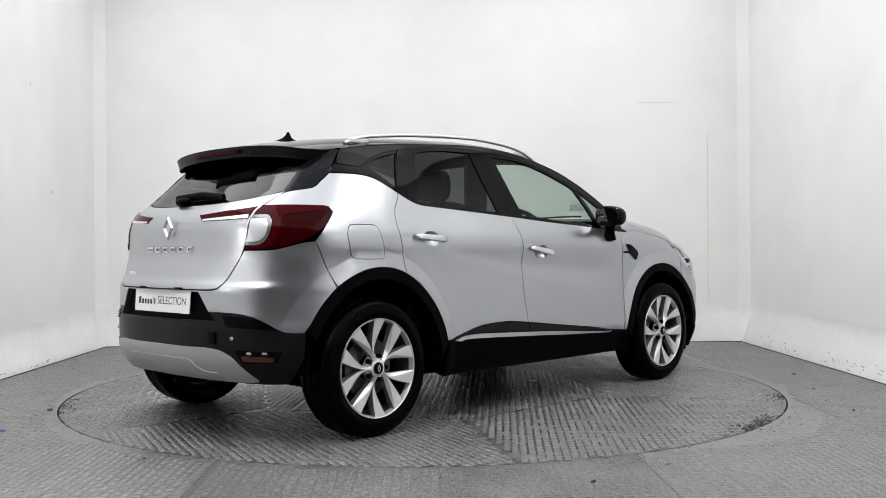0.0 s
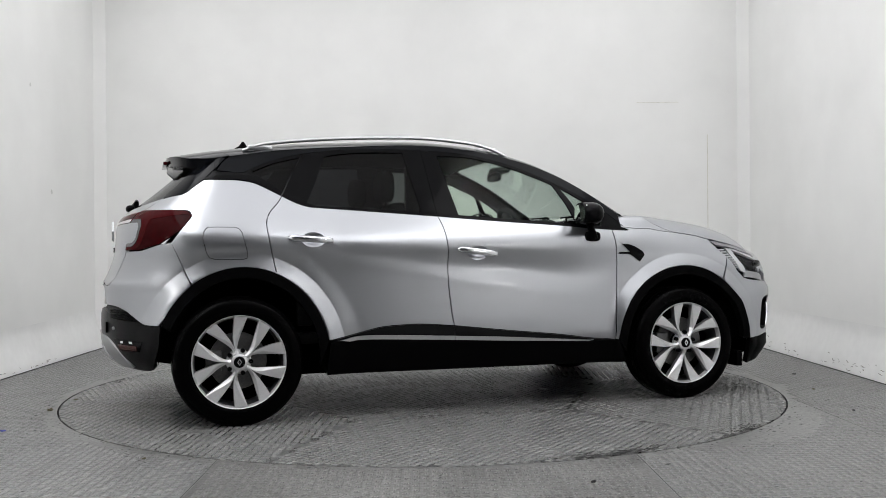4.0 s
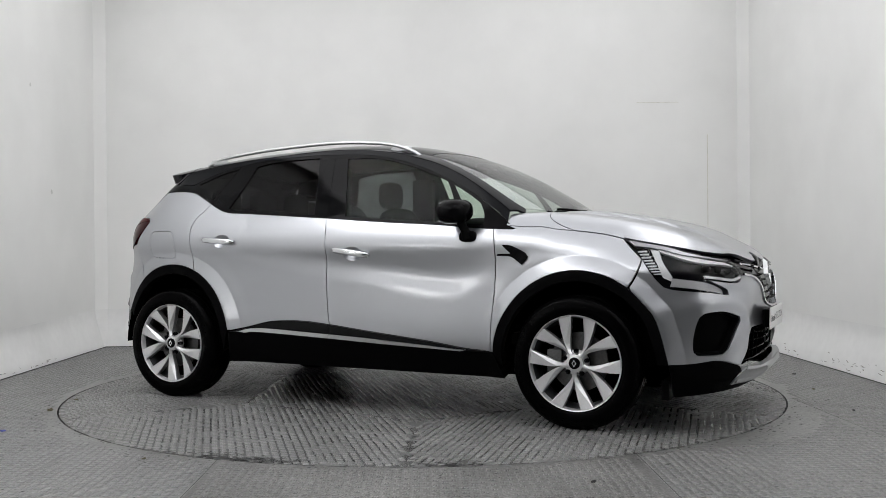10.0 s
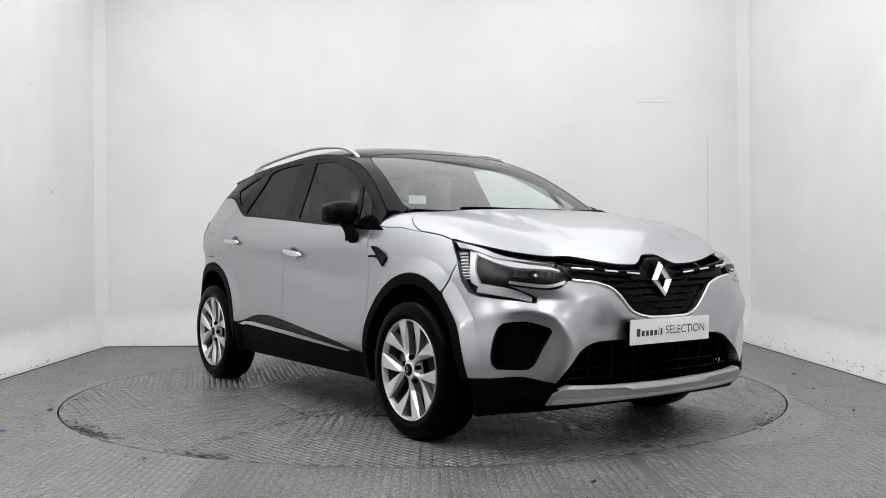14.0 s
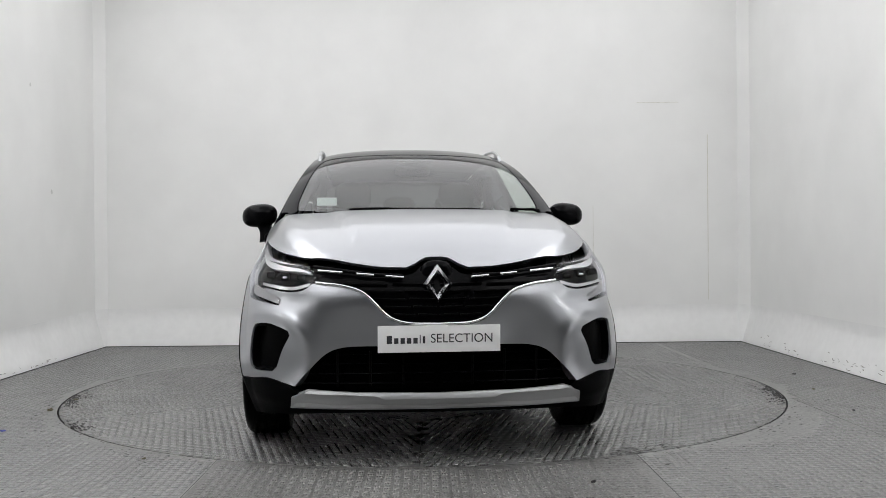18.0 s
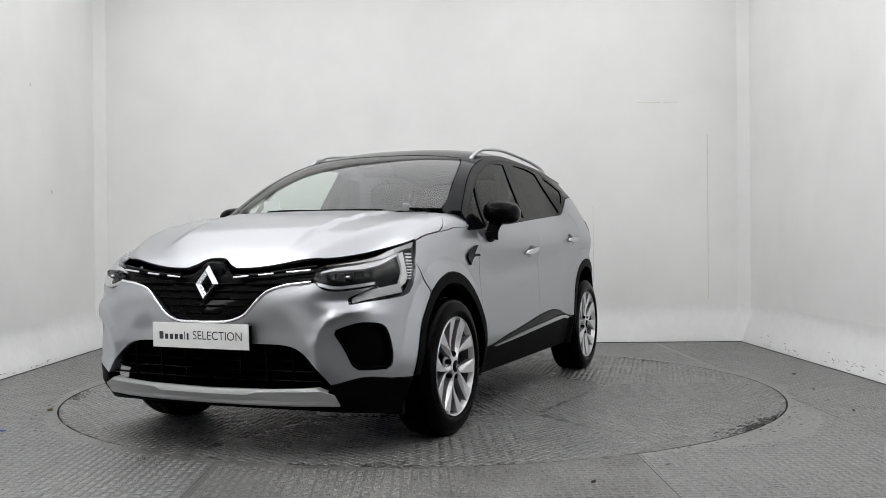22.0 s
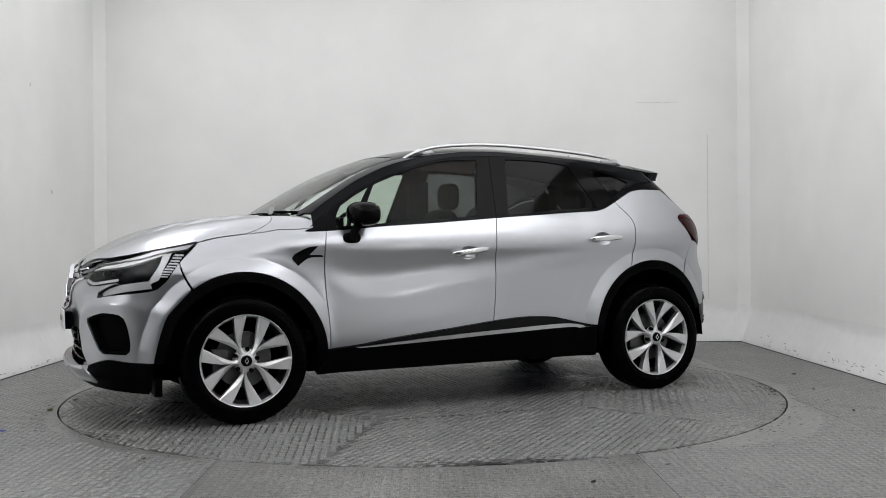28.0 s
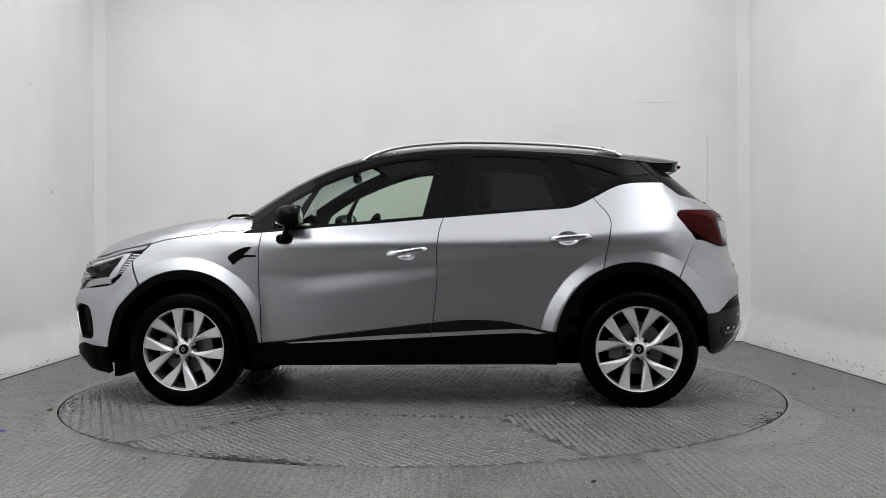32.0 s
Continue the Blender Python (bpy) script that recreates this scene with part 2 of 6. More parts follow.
def panel(name, loops, surf, material, parent, label="", step=0.035, depth=0.018, lift=0.0, blend=None, extra=()):
    """A sheet cut along its outlines from a body surface surf(a, b), with rolled edges turned inwards; extra: points of a fold."""
    from mathutils.geometry import delaunay_2d_cdt
    pts, edges = [], []
    for lp in loops:
        k = len(pts)
        pts += lp
        edges += [(k + i, k + (i + 1) % len(lp)) for i in range(len(lp))]
    a0, a1 = min(p[0] for p in loops[0]), max(p[0] for p in loops[0])
    b0, b1 = min(p[1] for p in loops[0]), max(p[1] for p in loops[0])
    rims = np.array([q for lp in loops for q in lp])
    far = lambda cand, d, near: [tuple(p) for p in cand if np.min(np.sum((near - p) ** 2, 1)) > d * d]
    if len(extra):
        e = np.array(list(extra))
        pts += far(e[inside(loops, e)], 0.003, rims)
    na, nb = max(2, int((a1 - a0) / step)), max(2, int((b1 - b0) / step))
    g = np.array([(a0 + (a1 - a0) * i / na, b0 + (b1 - b0) * j / nb) for i in range(1, na) for j in range(1, nb)])
    pts += far(g[inside(loops, g)], step * 0.3, np.array(pts))
    vs, _, tris, _, _, _ = delaunay_2d_cdt([Vector(p) for p in pts], edges, [], 0, 1e-6)
    keep = inside(loops, [(sum(vs[i][0] for i in t) / 3, sum(vs[i][1] for i in t) / 3) for t in tris])
    tris = [t for t, k in zip(tris, keep) if k]

    def at(a, b):
        return Vector(surf(a, b))

    def normal(a, b):
        h = 0.004
        n = (at(a + h, b) - at(a - h, b)).cross(at(a, b + h) - at(a, b - h))
        if n.length < 1e-12:
            n = (at(a + 3 * h, b) - at(a - 3 * h, b)).cross(at(a, b + 3 * h) - at(a, b - 3 * h))
        n.normalize()
        p = at(a, b)
        core = Vector((min(max(p.x, -1.2), 1.3), 0, 0.7))
        return n if n.dot(p - core) > 0 else -n
    nor = [normal(*v) for v in vs]
    P = [at(*v) + n * lift for v, n in zip(vs, nor)]
    faces = []
    for t in tris:
        a, b, c = (P[i] for i in t)
        faces.append(tuple(t) if (b - a).cross(c - a).dot(nor[t[0]]) > 0 else tuple(reversed(t)))
    if blend:
        nor = [blend(p, n) for p, n in zip(P, nor)]
    verts, normals = list(P), list(nor)
    # rolled edge
    count = {}
    for f in faces:
        for i in range(3):
            e = (f[i], f[(i + 1) % 3])
            count[e] = count.get(e, 0) + 1
    rim = [e for e in count if (e[1], e[0]) not in count]
    out = {}
    for i, j in rim:
        t = (P[j] - P[i]).normalized().cross(nor[i])
        for k in (i, j):
            out[k] = out.get(k, Vector()) + t
    ids = {}
    for k, t in out.items():
        t.normalize()
        rows = []
        for dn, dt, nn in ((0, 0, nor[k]), (0.002, 0.0002, t), (depth, 0.0, t)):
            rows.append(len(verts))
            verts.append(P[k] - nor[k] * dn + t * dt)
            normals.append((nn * 1.0 + (nor[k] if dn == 0 else Vector())).normalized())
        ids[k] = rows
    for i, j in rim:
        for r in range(2):
            faces.append((ids[i][r], ids[i][r + 1], ids[j][r + 1], ids[j][r]))
    me = bpy.data.meshes.new(name)
    me.from_pydata(verts, [], faces)
    me.update()
    me.shade_smooth()
    me.normals_split_custom_set_from_vertices([tuple(n) for n in normals])
    me.materials.append(material)
    ob = new(name, me)
    ob.parent = parent
    if label:
        ob["label"] = label
    return ob


def tube(line, radius, sides=10, squash=1.0, up=(0, 0, 1), ends=True, taper=None):
    """A bent round bar along a line of points."""
    bm = bmesh.new()
    line = [Vector(p) for p in line]
    rings = []
    for i, p in enumerate(line):
        d = (line[min(i + 1, len(line) - 1)] - line[max(i - 1, 0)]).normalized()
        side = d.cross(Vector(up)).normalized()
        top = side.cross(d).normalized()
        r = radius * (taper(i / (len(line) - 1)) if taper else 1)
        rings.append([bm.verts.new(p + side * math.cos(2 * math.pi * k / sides) * r + top * math.sin(2 * math.pi * k / sides) * r * squash) for k in range(sides)])
    for a, b in zip(rings, rings[1:]):
        for k in range(sides):
            bm.faces.new((a[k], a[(k + 1) % sides], b[(k + 1) % sides], b[k]))
    if ends:
        bm.faces.new(rings[0])
        bm.faces.new(rings[-1])
    return bm


def lathe(profile, axis="y", n=48, close=False):
    """A turned body: profile rows (distance along the axis, radius)."""
    bm = bmesh.new()
    rings = []
    for h, r in profile:
        ring = []
        for k in range(n):
            a = 2 * math.pi * k / n
            ring.append(bm.verts.new((r * math.cos(a), h, r * math.sin(a)) if axis == "y" else (r * math.cos(a), r * math.sin(a), h)))
        rings.append(ring)
    for a, b in zip(rings, rings[1:] + (rings[:1] if close else [])):
        for k in range(n):
            bm.faces.new((a[k], a[(k + 1) % n], b[(k + 1) % n], b[k]))
    return bm


def text_bmesh(words, size, width=None):
    """Letters of the built-in font as a flat mesh in the xy plane, centred."""
    cu = bpy.data.curves.new("letters", "FONT")
    cu.body, cu.size, cu.align_x, cu.align_y = words, size, "CENTER", "CENTER"
    ob = bpy.data.objects.new("letters", cu)
    scene.collection.objects.link(ob)
    me = ob.to_mesh()
    bm = bmesh.new()
    bm.from_mesh(me)
    ob.to_mesh_clear()
    bpy.data.objects.remove(ob)
    bpy.data.curves.remove(cu)
    if width:
        xs = [v.co.x for v in bm.verts]
        w = max(xs) - min(xs)
        for v in bm.verts:
            v.co.x *= width / w
    return bm


# ---- the booth: walls, cove, ceiling, floor ----
BACK, LEFT, RIGHT, OPEN, REAR, HIGH = 2.76, -3.02, 3.0, -6.4, -9.0, 3.75
COVE_H, COVE_D = 0.355, 0.10


def structure(ob, label, category="wall"):
    return tagged(ob, label, category, kind="structure")


def cove_profile(n=12):
    """From the floor out and up: a leaning foot that turns smoothly into the wall."""
    return [(COVE_D * sstep(-0.25, 1, i / n), COVE_H * i / n) for i in range(n + 1)]


def room_ring(rows, closed=False):
    """Sweeps rows (distance outwards, height) round the left, back and right sides with chamfered corners."""
    verts, faces = [], []
    for d, z in rows:
        x0, x1, y1 = LEFT - d, RIGHT + d, BACK + d
        c = 0.01 + d * 0.8
        zl = z * 0.8 if z < 1 else z
        verts += [(x0, OPEN, zl * 0.75 if z < 1 else z), (x0, y1 - c, z), (x0 + c, y1, z), (x1 - c, y1 - 0.1, z), (x1, y1 - 0.1 - c, z), (x1, OPEN, z)]
    return verts, [(6 * i + k, 6 * i + k + 1, 6 * i + 7 + k, 6 * i + 6 + k) for i in range(len(rows) - 1) for k in range(5)]


prof = cove_profile()
v, f = room_ring(prof)
structure(obj("baseboard", v, f, COVE, smooth=30), "white painted curved cove along the foot of the walls", "cove")
D = prof[-1][0]
for name, ks, lab in (("wall_left", (0,), "plain white painted booth wall"), ("wall_back", (2,), "plain white painted booth wall with faint seams"),
                      ("wall_right", (4,), "plain white painted booth wall"), ("trim", (1,), "white corner strip between booth walls"), ("trim", (3,), "white corner strip between booth walls")):
    v, f = room_ring([(D, COVE_H), (D, HIGH), (D + 0.1, HIGH), (D + 0.1, COVE_H)])
    used = [q for i, q in enumerate(f) if i % 5 in ks]
    ids = sorted({i for q in used for i in q})
    structure(obj(name, [v[i] for i in ids], [tuple(ids.index(i) for i in q) for q in used], WALL), lab)
structure(part("wall_rear", box(LEFT - 0.5, RIGHT + 0.5, REAR - 0.1, REAR, 0, HIGH), GREY_WALL, smooth=0), "dark grey wall of the hall behind the camera")
for name, x0, x1 in (("wall_hall_left", LEFT - 0.5, LEFT - 0.1), ("wall_hall_right", RIGHT + 0.1, RIGHT + 0.5)):
    structure(part(name, box(x0, x1, REAR, OPEN, 0, HIGH), GREY_WALL, smooth=0), "dark grey wall of the hall outside the booth")
structure(part("ceiling", box(LEFT - 0.5, RIGHT + 0.5, REAR - 0.1, BACK + 0.5, HIGH, HIGH + 0.1), CEILING, smooth=0), "white painted booth ceiling", "ceiling")

# thin dark strip all round, where the cove meets the floor
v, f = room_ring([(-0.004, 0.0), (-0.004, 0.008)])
structure(obj("trim", v, f, mat("foot_line", (0.05, 0.05, 0.048), 0.8, grain=0.4, scale=40)), "thin dark line along the foot of the cove", "dirt line")
# scuffs low on the cove
r = random.Random(12)
v, f = [], []
for i in range(90):
    right = i < 60
    y, q = r.uniform(-0.9, 2.3) if right else r.uniform(-1.2, 1.6), abs(r.gauss(0, 0.13 if right else 0.05))
    half, thick, tilt, k = r.uniform(0.006, 0.04), r.uniform(0.0015, 0.004), r.uniform(-0.35, 0.35), len(v)
    for a, b in ((-1, 0), (-0.3, -1), (0.6, -0.6), (1, 0.2), (0.2, 1)):
        z = 0.02 + q * COVE_H + a * half * tilt + b * thick
        d = COVE_D * sstep(-0.25, 1, z / COVE_H) - 0.004
        v.append((RIGHT + d if right else LEFT - d, y + a * half, max(z, 0.003)))
    f.append(tuple(range(k, k + 5)))
tagged(obj("scuff_marks", v, f, mat("scuff", (0.30, 0.29, 0.27), 0.7, grain=0.3, scale=90)), "small grey scuff marks low on the white cove", "scuffs", kind="stuff")

# hairline seams and scuffs of the walls
YB = BACK + D
for x0, x1, z0, z1 in ((2.72, 2.726, 0.85, 1.98), (2.2, 2.62, 2.29, 2.295), (2.72, 2.724, 0.40, 0.85), (1.62, 1.623, 0.42, 1.3), (2.05, 2.2, 2.291, 2.294)):
    y = YB - 0.1 * (x0 - LEFT) / (RIGHT - LEFT) - 0.004
    structure(part("trim", box(x0, x1, y, y + 0.003, z0, z1), mat("seam_shade", (0.68, 0.665, 0.60), 0.7, grain=0.2, scale=30), smooth=0), "thin beige seam line in the white wall", "seam")

for y, z, q in ((1.75, 1.411, 0.022), (1.34, 2.24, 0.016)):
    n = 14
    x = LEFT - D + 0.004
    v = [(x, y + q * (0.8 + 0.3 * math.sin(3 * k)) * math.cos(6.283 * k / n), z + q * math.sin(6.283 * k / n)) for k in range(n)] + [(x + 0.003, y, z)]
    structure(obj("trim", v, [(k, (k + 1) % n, n) for k in range(n)], mat("wall_mark", (0.66, 0.66, 0.64), 0.6, grain=0.1, scale=60)), "faint grey filled mark on the white wall", "mark")

# luminous panels under the ceiling
GLOW = mat("light_panel", (0.985, 0.985, 1.0), 0.5, emit=LAMP_MID)
GLOW_BACK = mat("soft_light_panel", (0.985, 0.985, 1.0), 0.5, emit=LAMP_BACK)
GLOW_SIDE = mat("bright_light_panel", (0.985, 0.985, 1.0), 0.5, emit=LAMP_SIDE)
GLOW_LEFT = mat("brightest_light_panel", (0.985, 0.985, 1.0), 0.5, emit=LAMP_LEFT)
lamp = tagged(new("ceiling_light"), "large white luminous ceiling panel in a thin frame", "ceiling light", "booth lights")
part("frame", box(-0.7395, 0.7395, -1.4745, 1.4745, 0.03, 0.09), CEILING, lamp, smooth=0)
part("diffuser", box(-0.7385, 0.7385, -1.4735, 1.4735, 0.0, 0.028), GLOW, lamp, smooth=0)
spots = [(-2.22 + 1.48 * i, 1.1 - 2.95 * j) for j in range(3) for i in range(4)]
lamp.matrix_basis = pose(*spots[5], HIGH - 0.13)
for x, y in spots[:5] + spots[6:]:
    twin = copy_thing(lamp, pose(x, y, HIGH - 0.13))
    for o in twin.children:
        # softer over the back of the booth, brightest along the side walls in front
        if o.name.startswith("diffuser") and (y > 0 or abs(x) > 2):
            o.data = o.data.copy()
            o.data.materials[0] = GLOW_BACK if y > 0 else GLOW_SIDE if x > 0 else GLOW_LEFT

# bright flood lights on the side walls, which show in the paint of the doors
FLOOD = mat("flood_light_glow", (1.0, 0.99, 0.97), 0.4, emit=9.0)
for x, y, rz in ((LEFT - D, -3.15, -90), (RIGHT + D, -3.9, 90)):
    flood = tagged(new("flood_light"), "white wall-mounted studio flood light, switched on", "flood light", "flood lights")
    part("housing", box(-0.22, 0.22, 0.03, 0.10, -0.16, 0.16, 0.01), LAMP_BOX, flood, "black lamp housing")
    part("diffuser", box(-0.20, 0.20, 0.10, 0.108, -0.14, 0.14, 0.002), FLOOD, flood, "glowing diffuser")
    part("wall_bracket", box(-0.05, 0.05, 0.0, 0.03, -0.05, 0.05, 0.004), STEEL, flood, "steel bracket")
    flood.matrix_basis = pose(x, y, 1.42, 0, 0, rz)

# ---- floor of tread plates, with the round turntable let in ----
R_DISC = 2.232
verts, faces = [], []
N = 128
for k in range(N):
    a = 2 * math.pi * k / N
    c, s = math.cos(a), math.sin(a)
    verts.append(((R_DISC + 0.009) * c, (R_DISC + 0.009) * s, 0))
    q = min((3.6 / abs(c)) if abs(c) > 1e-6 else 99, ((3.3 if s > 0 else 9.2) / abs(s)) if abs(s) > 1e-6 else 99)
    verts.append((q * c, q * s, 0))
for k in range(N):
    i, j = 2 * k, 2 * ((k + 1) % N)
    faces.append((i, i + 1, j + 1, j))
for x, y in ((3.6, 3.3), (-3.6, 3.3), (-3.6, -9.2), (3.6, -9.2)):
    a = math.atan2(y, x) % (2 * math.pi)
    k = int(a / (2 * math.pi) * N)
    verts.append((x, y, 0))
    faces.append((2 * k + 1, len(verts) - 1, 2 * ((k + 1) % N) + 1))
floor = structure(obj("floor", verts, faces, FLOOR), "grey worn steel tread plate floor with scuffs", "floor")
structure(part("trim", lathe([(-0.001, R_DISC + 0.009), (-0.06, R_DISC + 0.011)], "z", 128), GRIME), "dark grimy edge of the floor opening", "edge")
structure(part("pit", lathe([(-0.06, 0.01), (-0.06, R_DISC + 0.02)], "z", 96), GRIME, smooth=0), "dark pit below the turntable", "pit")


def tread(name, spots, parent, material, length=0.0295, wide=0.0097, high=0.0018, bars=3, gap=0.0100):
    """Tread plate: at each spot (x, y, turn) a group of short parallel bars, each a low flat ridge with pointed ends."""
    s = np.repeat(np.array(spots), bars, 0)
    n = len(s)
    k = np.arange(bars) - (bars - 1) / 2
    off = np.tile(k * gap, n // bars)
    size = np.tile(1 - 0.06 * np.abs(k), n // bars)
    c, si = np.cos(s[:, 2]), np.sin(s[:, 2])
    wear = np.random.default_rng(7).uniform(0.88, 1.0, n)
    shape = np.array([(-1, 0, 0), (-0.8, -1, 0), (0.8, -1, 0), (1, 0, 0), (0.8, 1, 0), (-0.8, 1, 0), (-0.84, -0.80, 1), (0.84, -0.80, 1), (0.84, 0.80, 1), (-0.84, 0.80, 1)], float) * (length / 2, wide / 2, high)
    v = np.empty((n, 10, 3))
    u, w = shape[None, :, 0] * size[:, None], shape[None, :, 1] + off[:, None]
    v[:, :, 0] = s[:, None, 0] + c[:, None] * u - si[:, None] * w
    v[:, :, 1] = s[:, None, 1] + si[:, None] * u + c[:, None] * w
    v[:, :, 2] = shape[None, :, 2] * wear[:, None] + 0.0002
    tri = np.array([(0, 1, 6), (1, 2, 7), (1, 7, 6), (2, 3, 7), (3, 4, 8), (3, 8, 7), (4, 5, 9), (4, 9, 8), (5, 0, 9), (0, 6, 9), (6, 7, 8), (6, 8, 9)])
    f = (np.arange(n)[:, None, None] * 10 + tri[None]).reshape(-1, 3)
    me = bpy.data.meshes.new(name)
    me.vertices.add(n * 10)
    me.vertices.foreach_set("co", v.reshape(-1))
    me.loops.add(len(f) * 3)
    me.loops.foreach_set("vertex_index", f.reshape(-1).astype(np.int32))
    me.polygons.add(len(f))
    me.polygons.foreach_set("loop_start", np.arange(0, len(f) * 3, 3, dtype=np.int32))
    me.update(calc_edges=True)
    me.materials.append(material)
    ob = new(name, me)
    ob.parent = parent
    return tagged(ob, "rows of raised worn tread bars", kind="stuff")


PITCH = 0.0375
jit = random.Random(9)


def plate_spots(keep, turn, pitch=PITCH, span=4.0):
    out = []
    c, s = math.cos(turn), math.sin(turn)
    n = int(span / pitch)
    for i in range(-n, n + 1):
        for j in range(-n, n + 1):
            u, w = i * pitch, j * pitch
            x, y = c * u - s * w, s * u + c * w
            if keep(x, y):
                out.append((x, y, turn + (math.pi / 2 if (i + j) % 2 else 0) + jit.uniform(-0.02, 0.02)))
    return out


def on_floor(x, y):
    """Where the floor's tread is not worn off: not on the rough plate, nor close to the disc."""
    r = math.hypot(x, y)
    worn = 0.05 + (0.10 if x > 0.9 and y < 0 else 0.03) * (1 + math.sin(7 * math.atan2(y, x)))
    if r < R_DISC + worn or not LEFT - 0.05 < x < RIGHT + 0.05 or not -3.4 < y < BACK:
        return False
    return not (-0.915 < x < 0.935 and y < 0) and abs(x - 2.19) > 0.02


tread("tread", plate_spots(on_floor, 0.0), floor, TREAD)
# the rough worn plate between the camera and the disc
a0, a1 = math.acos(-0.905 / (R_DISC + 0.012)), math.acos(0.925 / (R_DISC + 0.012))
rim_pts = [((R_DISC + 0.012) * math.cos(-a0 + (a0 - a1) * i / 24), (R_DISC + 0.012) * math.sin(-a0 + (a0 - a1) * i / 24), 0.0015) for i in range(25)]
rough = obj("plate", rim_pts + [(0.925, -3.7, 0.0015), (-0.905, -3.7, 0.0015)], [tuple(range(27))], ROUGH_PLATE, floor, "rough worn brownish grey steel plate")
tread("tread", [(x, y, a) for x, y, a in plate_spots(lambda x, y: -0.87 < x < 0.89 and -3.4 < y < -1.6 and math.hypot(x, y) > R_DISC + 0.05, 0.0)], rough, ROUGH_PLATE, high=0.0030)

turntable = tagged(new("turntable"), "round grey steel turntable of tread plates set flush in the floor", "turntable")
HEX = 1.2
part("under_disc", lathe([(-0.008, 0.01), (-0.008, R_DISC - 0.002), (-0.05, R_DISC - 0.004)], "z", 128), GRIME, turntable, "dark grimy edge and underside of the disc", smooth=0)


def plate_of(outline, turn):
    """One steel plate of the disc with a gap all round, and its tread."""
    cx, cy = sum(p[0] for p in outline) / len(outline), sum(p[1] for p in outline) / len(outline)
    n = len(outline)
    walls = []
    for i in range(n):
        (ax, ay), (bx, by) = outline[i], outline[(i + 1) % n]
        d = math.hypot(bx - ax, by - ay)
        walls.append((-(by - ay) / d, (bx - ax) / d, ax, ay))
    pts = []
    for i in range(n):
        (n0, m0, _, _), (n1, m1, _, _) = walls[i - 1], walls[i]
        k = 0.0012 / max(0.4, 1 + n0 * n1 + m0 * m1)
        pts.append((outline[i][0] + (n0 + n1) * k, outline[i][1] + (m0 + m1) * k))
    ob = obj("plate", [(x, y, 0) for x, y in pts] + [(x, y, -0.007) for x, y in pts], [tuple(range(n))] + [(i, i + n, (i + 1) % n + n, (i + 1) % n) for i in range(n)], DISC, turntable)
    keep = lambda x, y: all(a * (x - px) + b * (y - py) > 0.0165 for a, b, px, py in walls)
    tread("tread", plate_spots(keep, turn, span=3.3), ob, TREAD)


polar = lambda r, a: (r * math.cos(a), r * math.sin(a))
plate_of([polar(HEX, radians(55 + 60 * k)) for k in range(6)], radians(40))
for k in range(6):
    a = radians(55 + 60 * k)
    plate_of([polar(HEX, a)] + [polar(R_DISC, a + radians(60) * i / 20) for i in range(21)] + [polar(HEX, a + radians(60))], a + radians(75))

# oily smudges along the disc's rim
r = random.Random(8)
for mid, spread, n in ((-84, 7, 150), (75, 9, 170), (-60, 5, 50), (150, 6, 60), (20, 5, 40)):
    v, f = [], []
    for i in range(n):
        a, q = radians(mid + r.gauss(0, spread * 0.5)), R_DISC - 0.006 - abs(r.gauss(0, 0.045))
        lx, ly, k = r.uniform(0.006, 0.035), r.uniform(0.002, 0.006), len(v)
        for c, d in ((-1, 0), (-0.4, -1), (0.5, -0.8), (1, 0.1), (0.3, 1), (-0.5, 0.7)):
            u, w = c * lx, d * ly
            v.append((q * math.cos(a) - math.sin(a) * u - math.cos(a) * w, q * math.sin(a) + math.cos(a) * u - math.sin(a) * w, 0.0026 + 0.00002 * (i % 9)))
        f.append(tuple(range(k, k + 6)))
    tagged(obj("grime_smudge", v, f, GRIME, turntable), "dark oily smudge on the disc's rim", kind="stuff")

# seams between the floor plates, grime and small litter
SEAM = mat("seam_dirt", (0.03, 0.03, 0.03), 0.7, grain=0.4, scale=40)
for x0, y0, x1, y1, w in ((0.93, -2.04, 0.93, -3.6, 0.005), (2.19, -0.6, 2.19, -3.6, 0.004), (-0.91, -2.06, -0.91, -3.6, 0.003)):
    d = math.hypot(x1 - x0, y1 - y0)
    nx, ny = -(y1 - y0) / d * w / 2, (x1 - x0) / d * w / 2
    structure(obj("trim", [(x0 + nx, y0 + ny, 0.0022), (x1 + nx, y1 + ny, 0.0006), (x1 - nx, y1 - ny, 0.0022), (x0 - nx, y0 - ny, 0.0022)], [(0, 1, 2, 3)], SEAM), "thin dirty seam between floor plates", "seam")


def scrap(name, x, y, long, wide, material, label, category, high=0.006, seed=1, curl=0.0):
    """A small ragged bit lying on the floor."""
    r = random.Random(seed)
    n = 11
    top, low = [], []
    turn = r.uniform(0, 6.28)
    for k in range(n):
        a = 2 * math.pi * k / n
        f = r.uniform(0.65, 1.1)
        u, w = long / 2 * math.cos(a) * f, wide / 2 * math.sin(a) * f
        px, py = x + u * math.cos(turn) - w * math.sin(turn), y + u * math.sin(turn) + w * math.cos(turn)
        top.append((px, py, 0.003 + high * r.uniform(0.5, 1.0) + curl * (u / long * 2) ** 2))
        low.append((px, py, 0.0006))
    v = top + low + [(x, y, 0.003 + high)]
    f = [(k, (k + 1) % n, 2 * n) for k in range(n)] + [(k + n, (k + 1) % n + n, (k + 1) % n, k) for k in range(n)] + [tuple(range(2 * n - 1, n - 1, -1))]
    return tagged(obj(name, v, f, material), label, category)


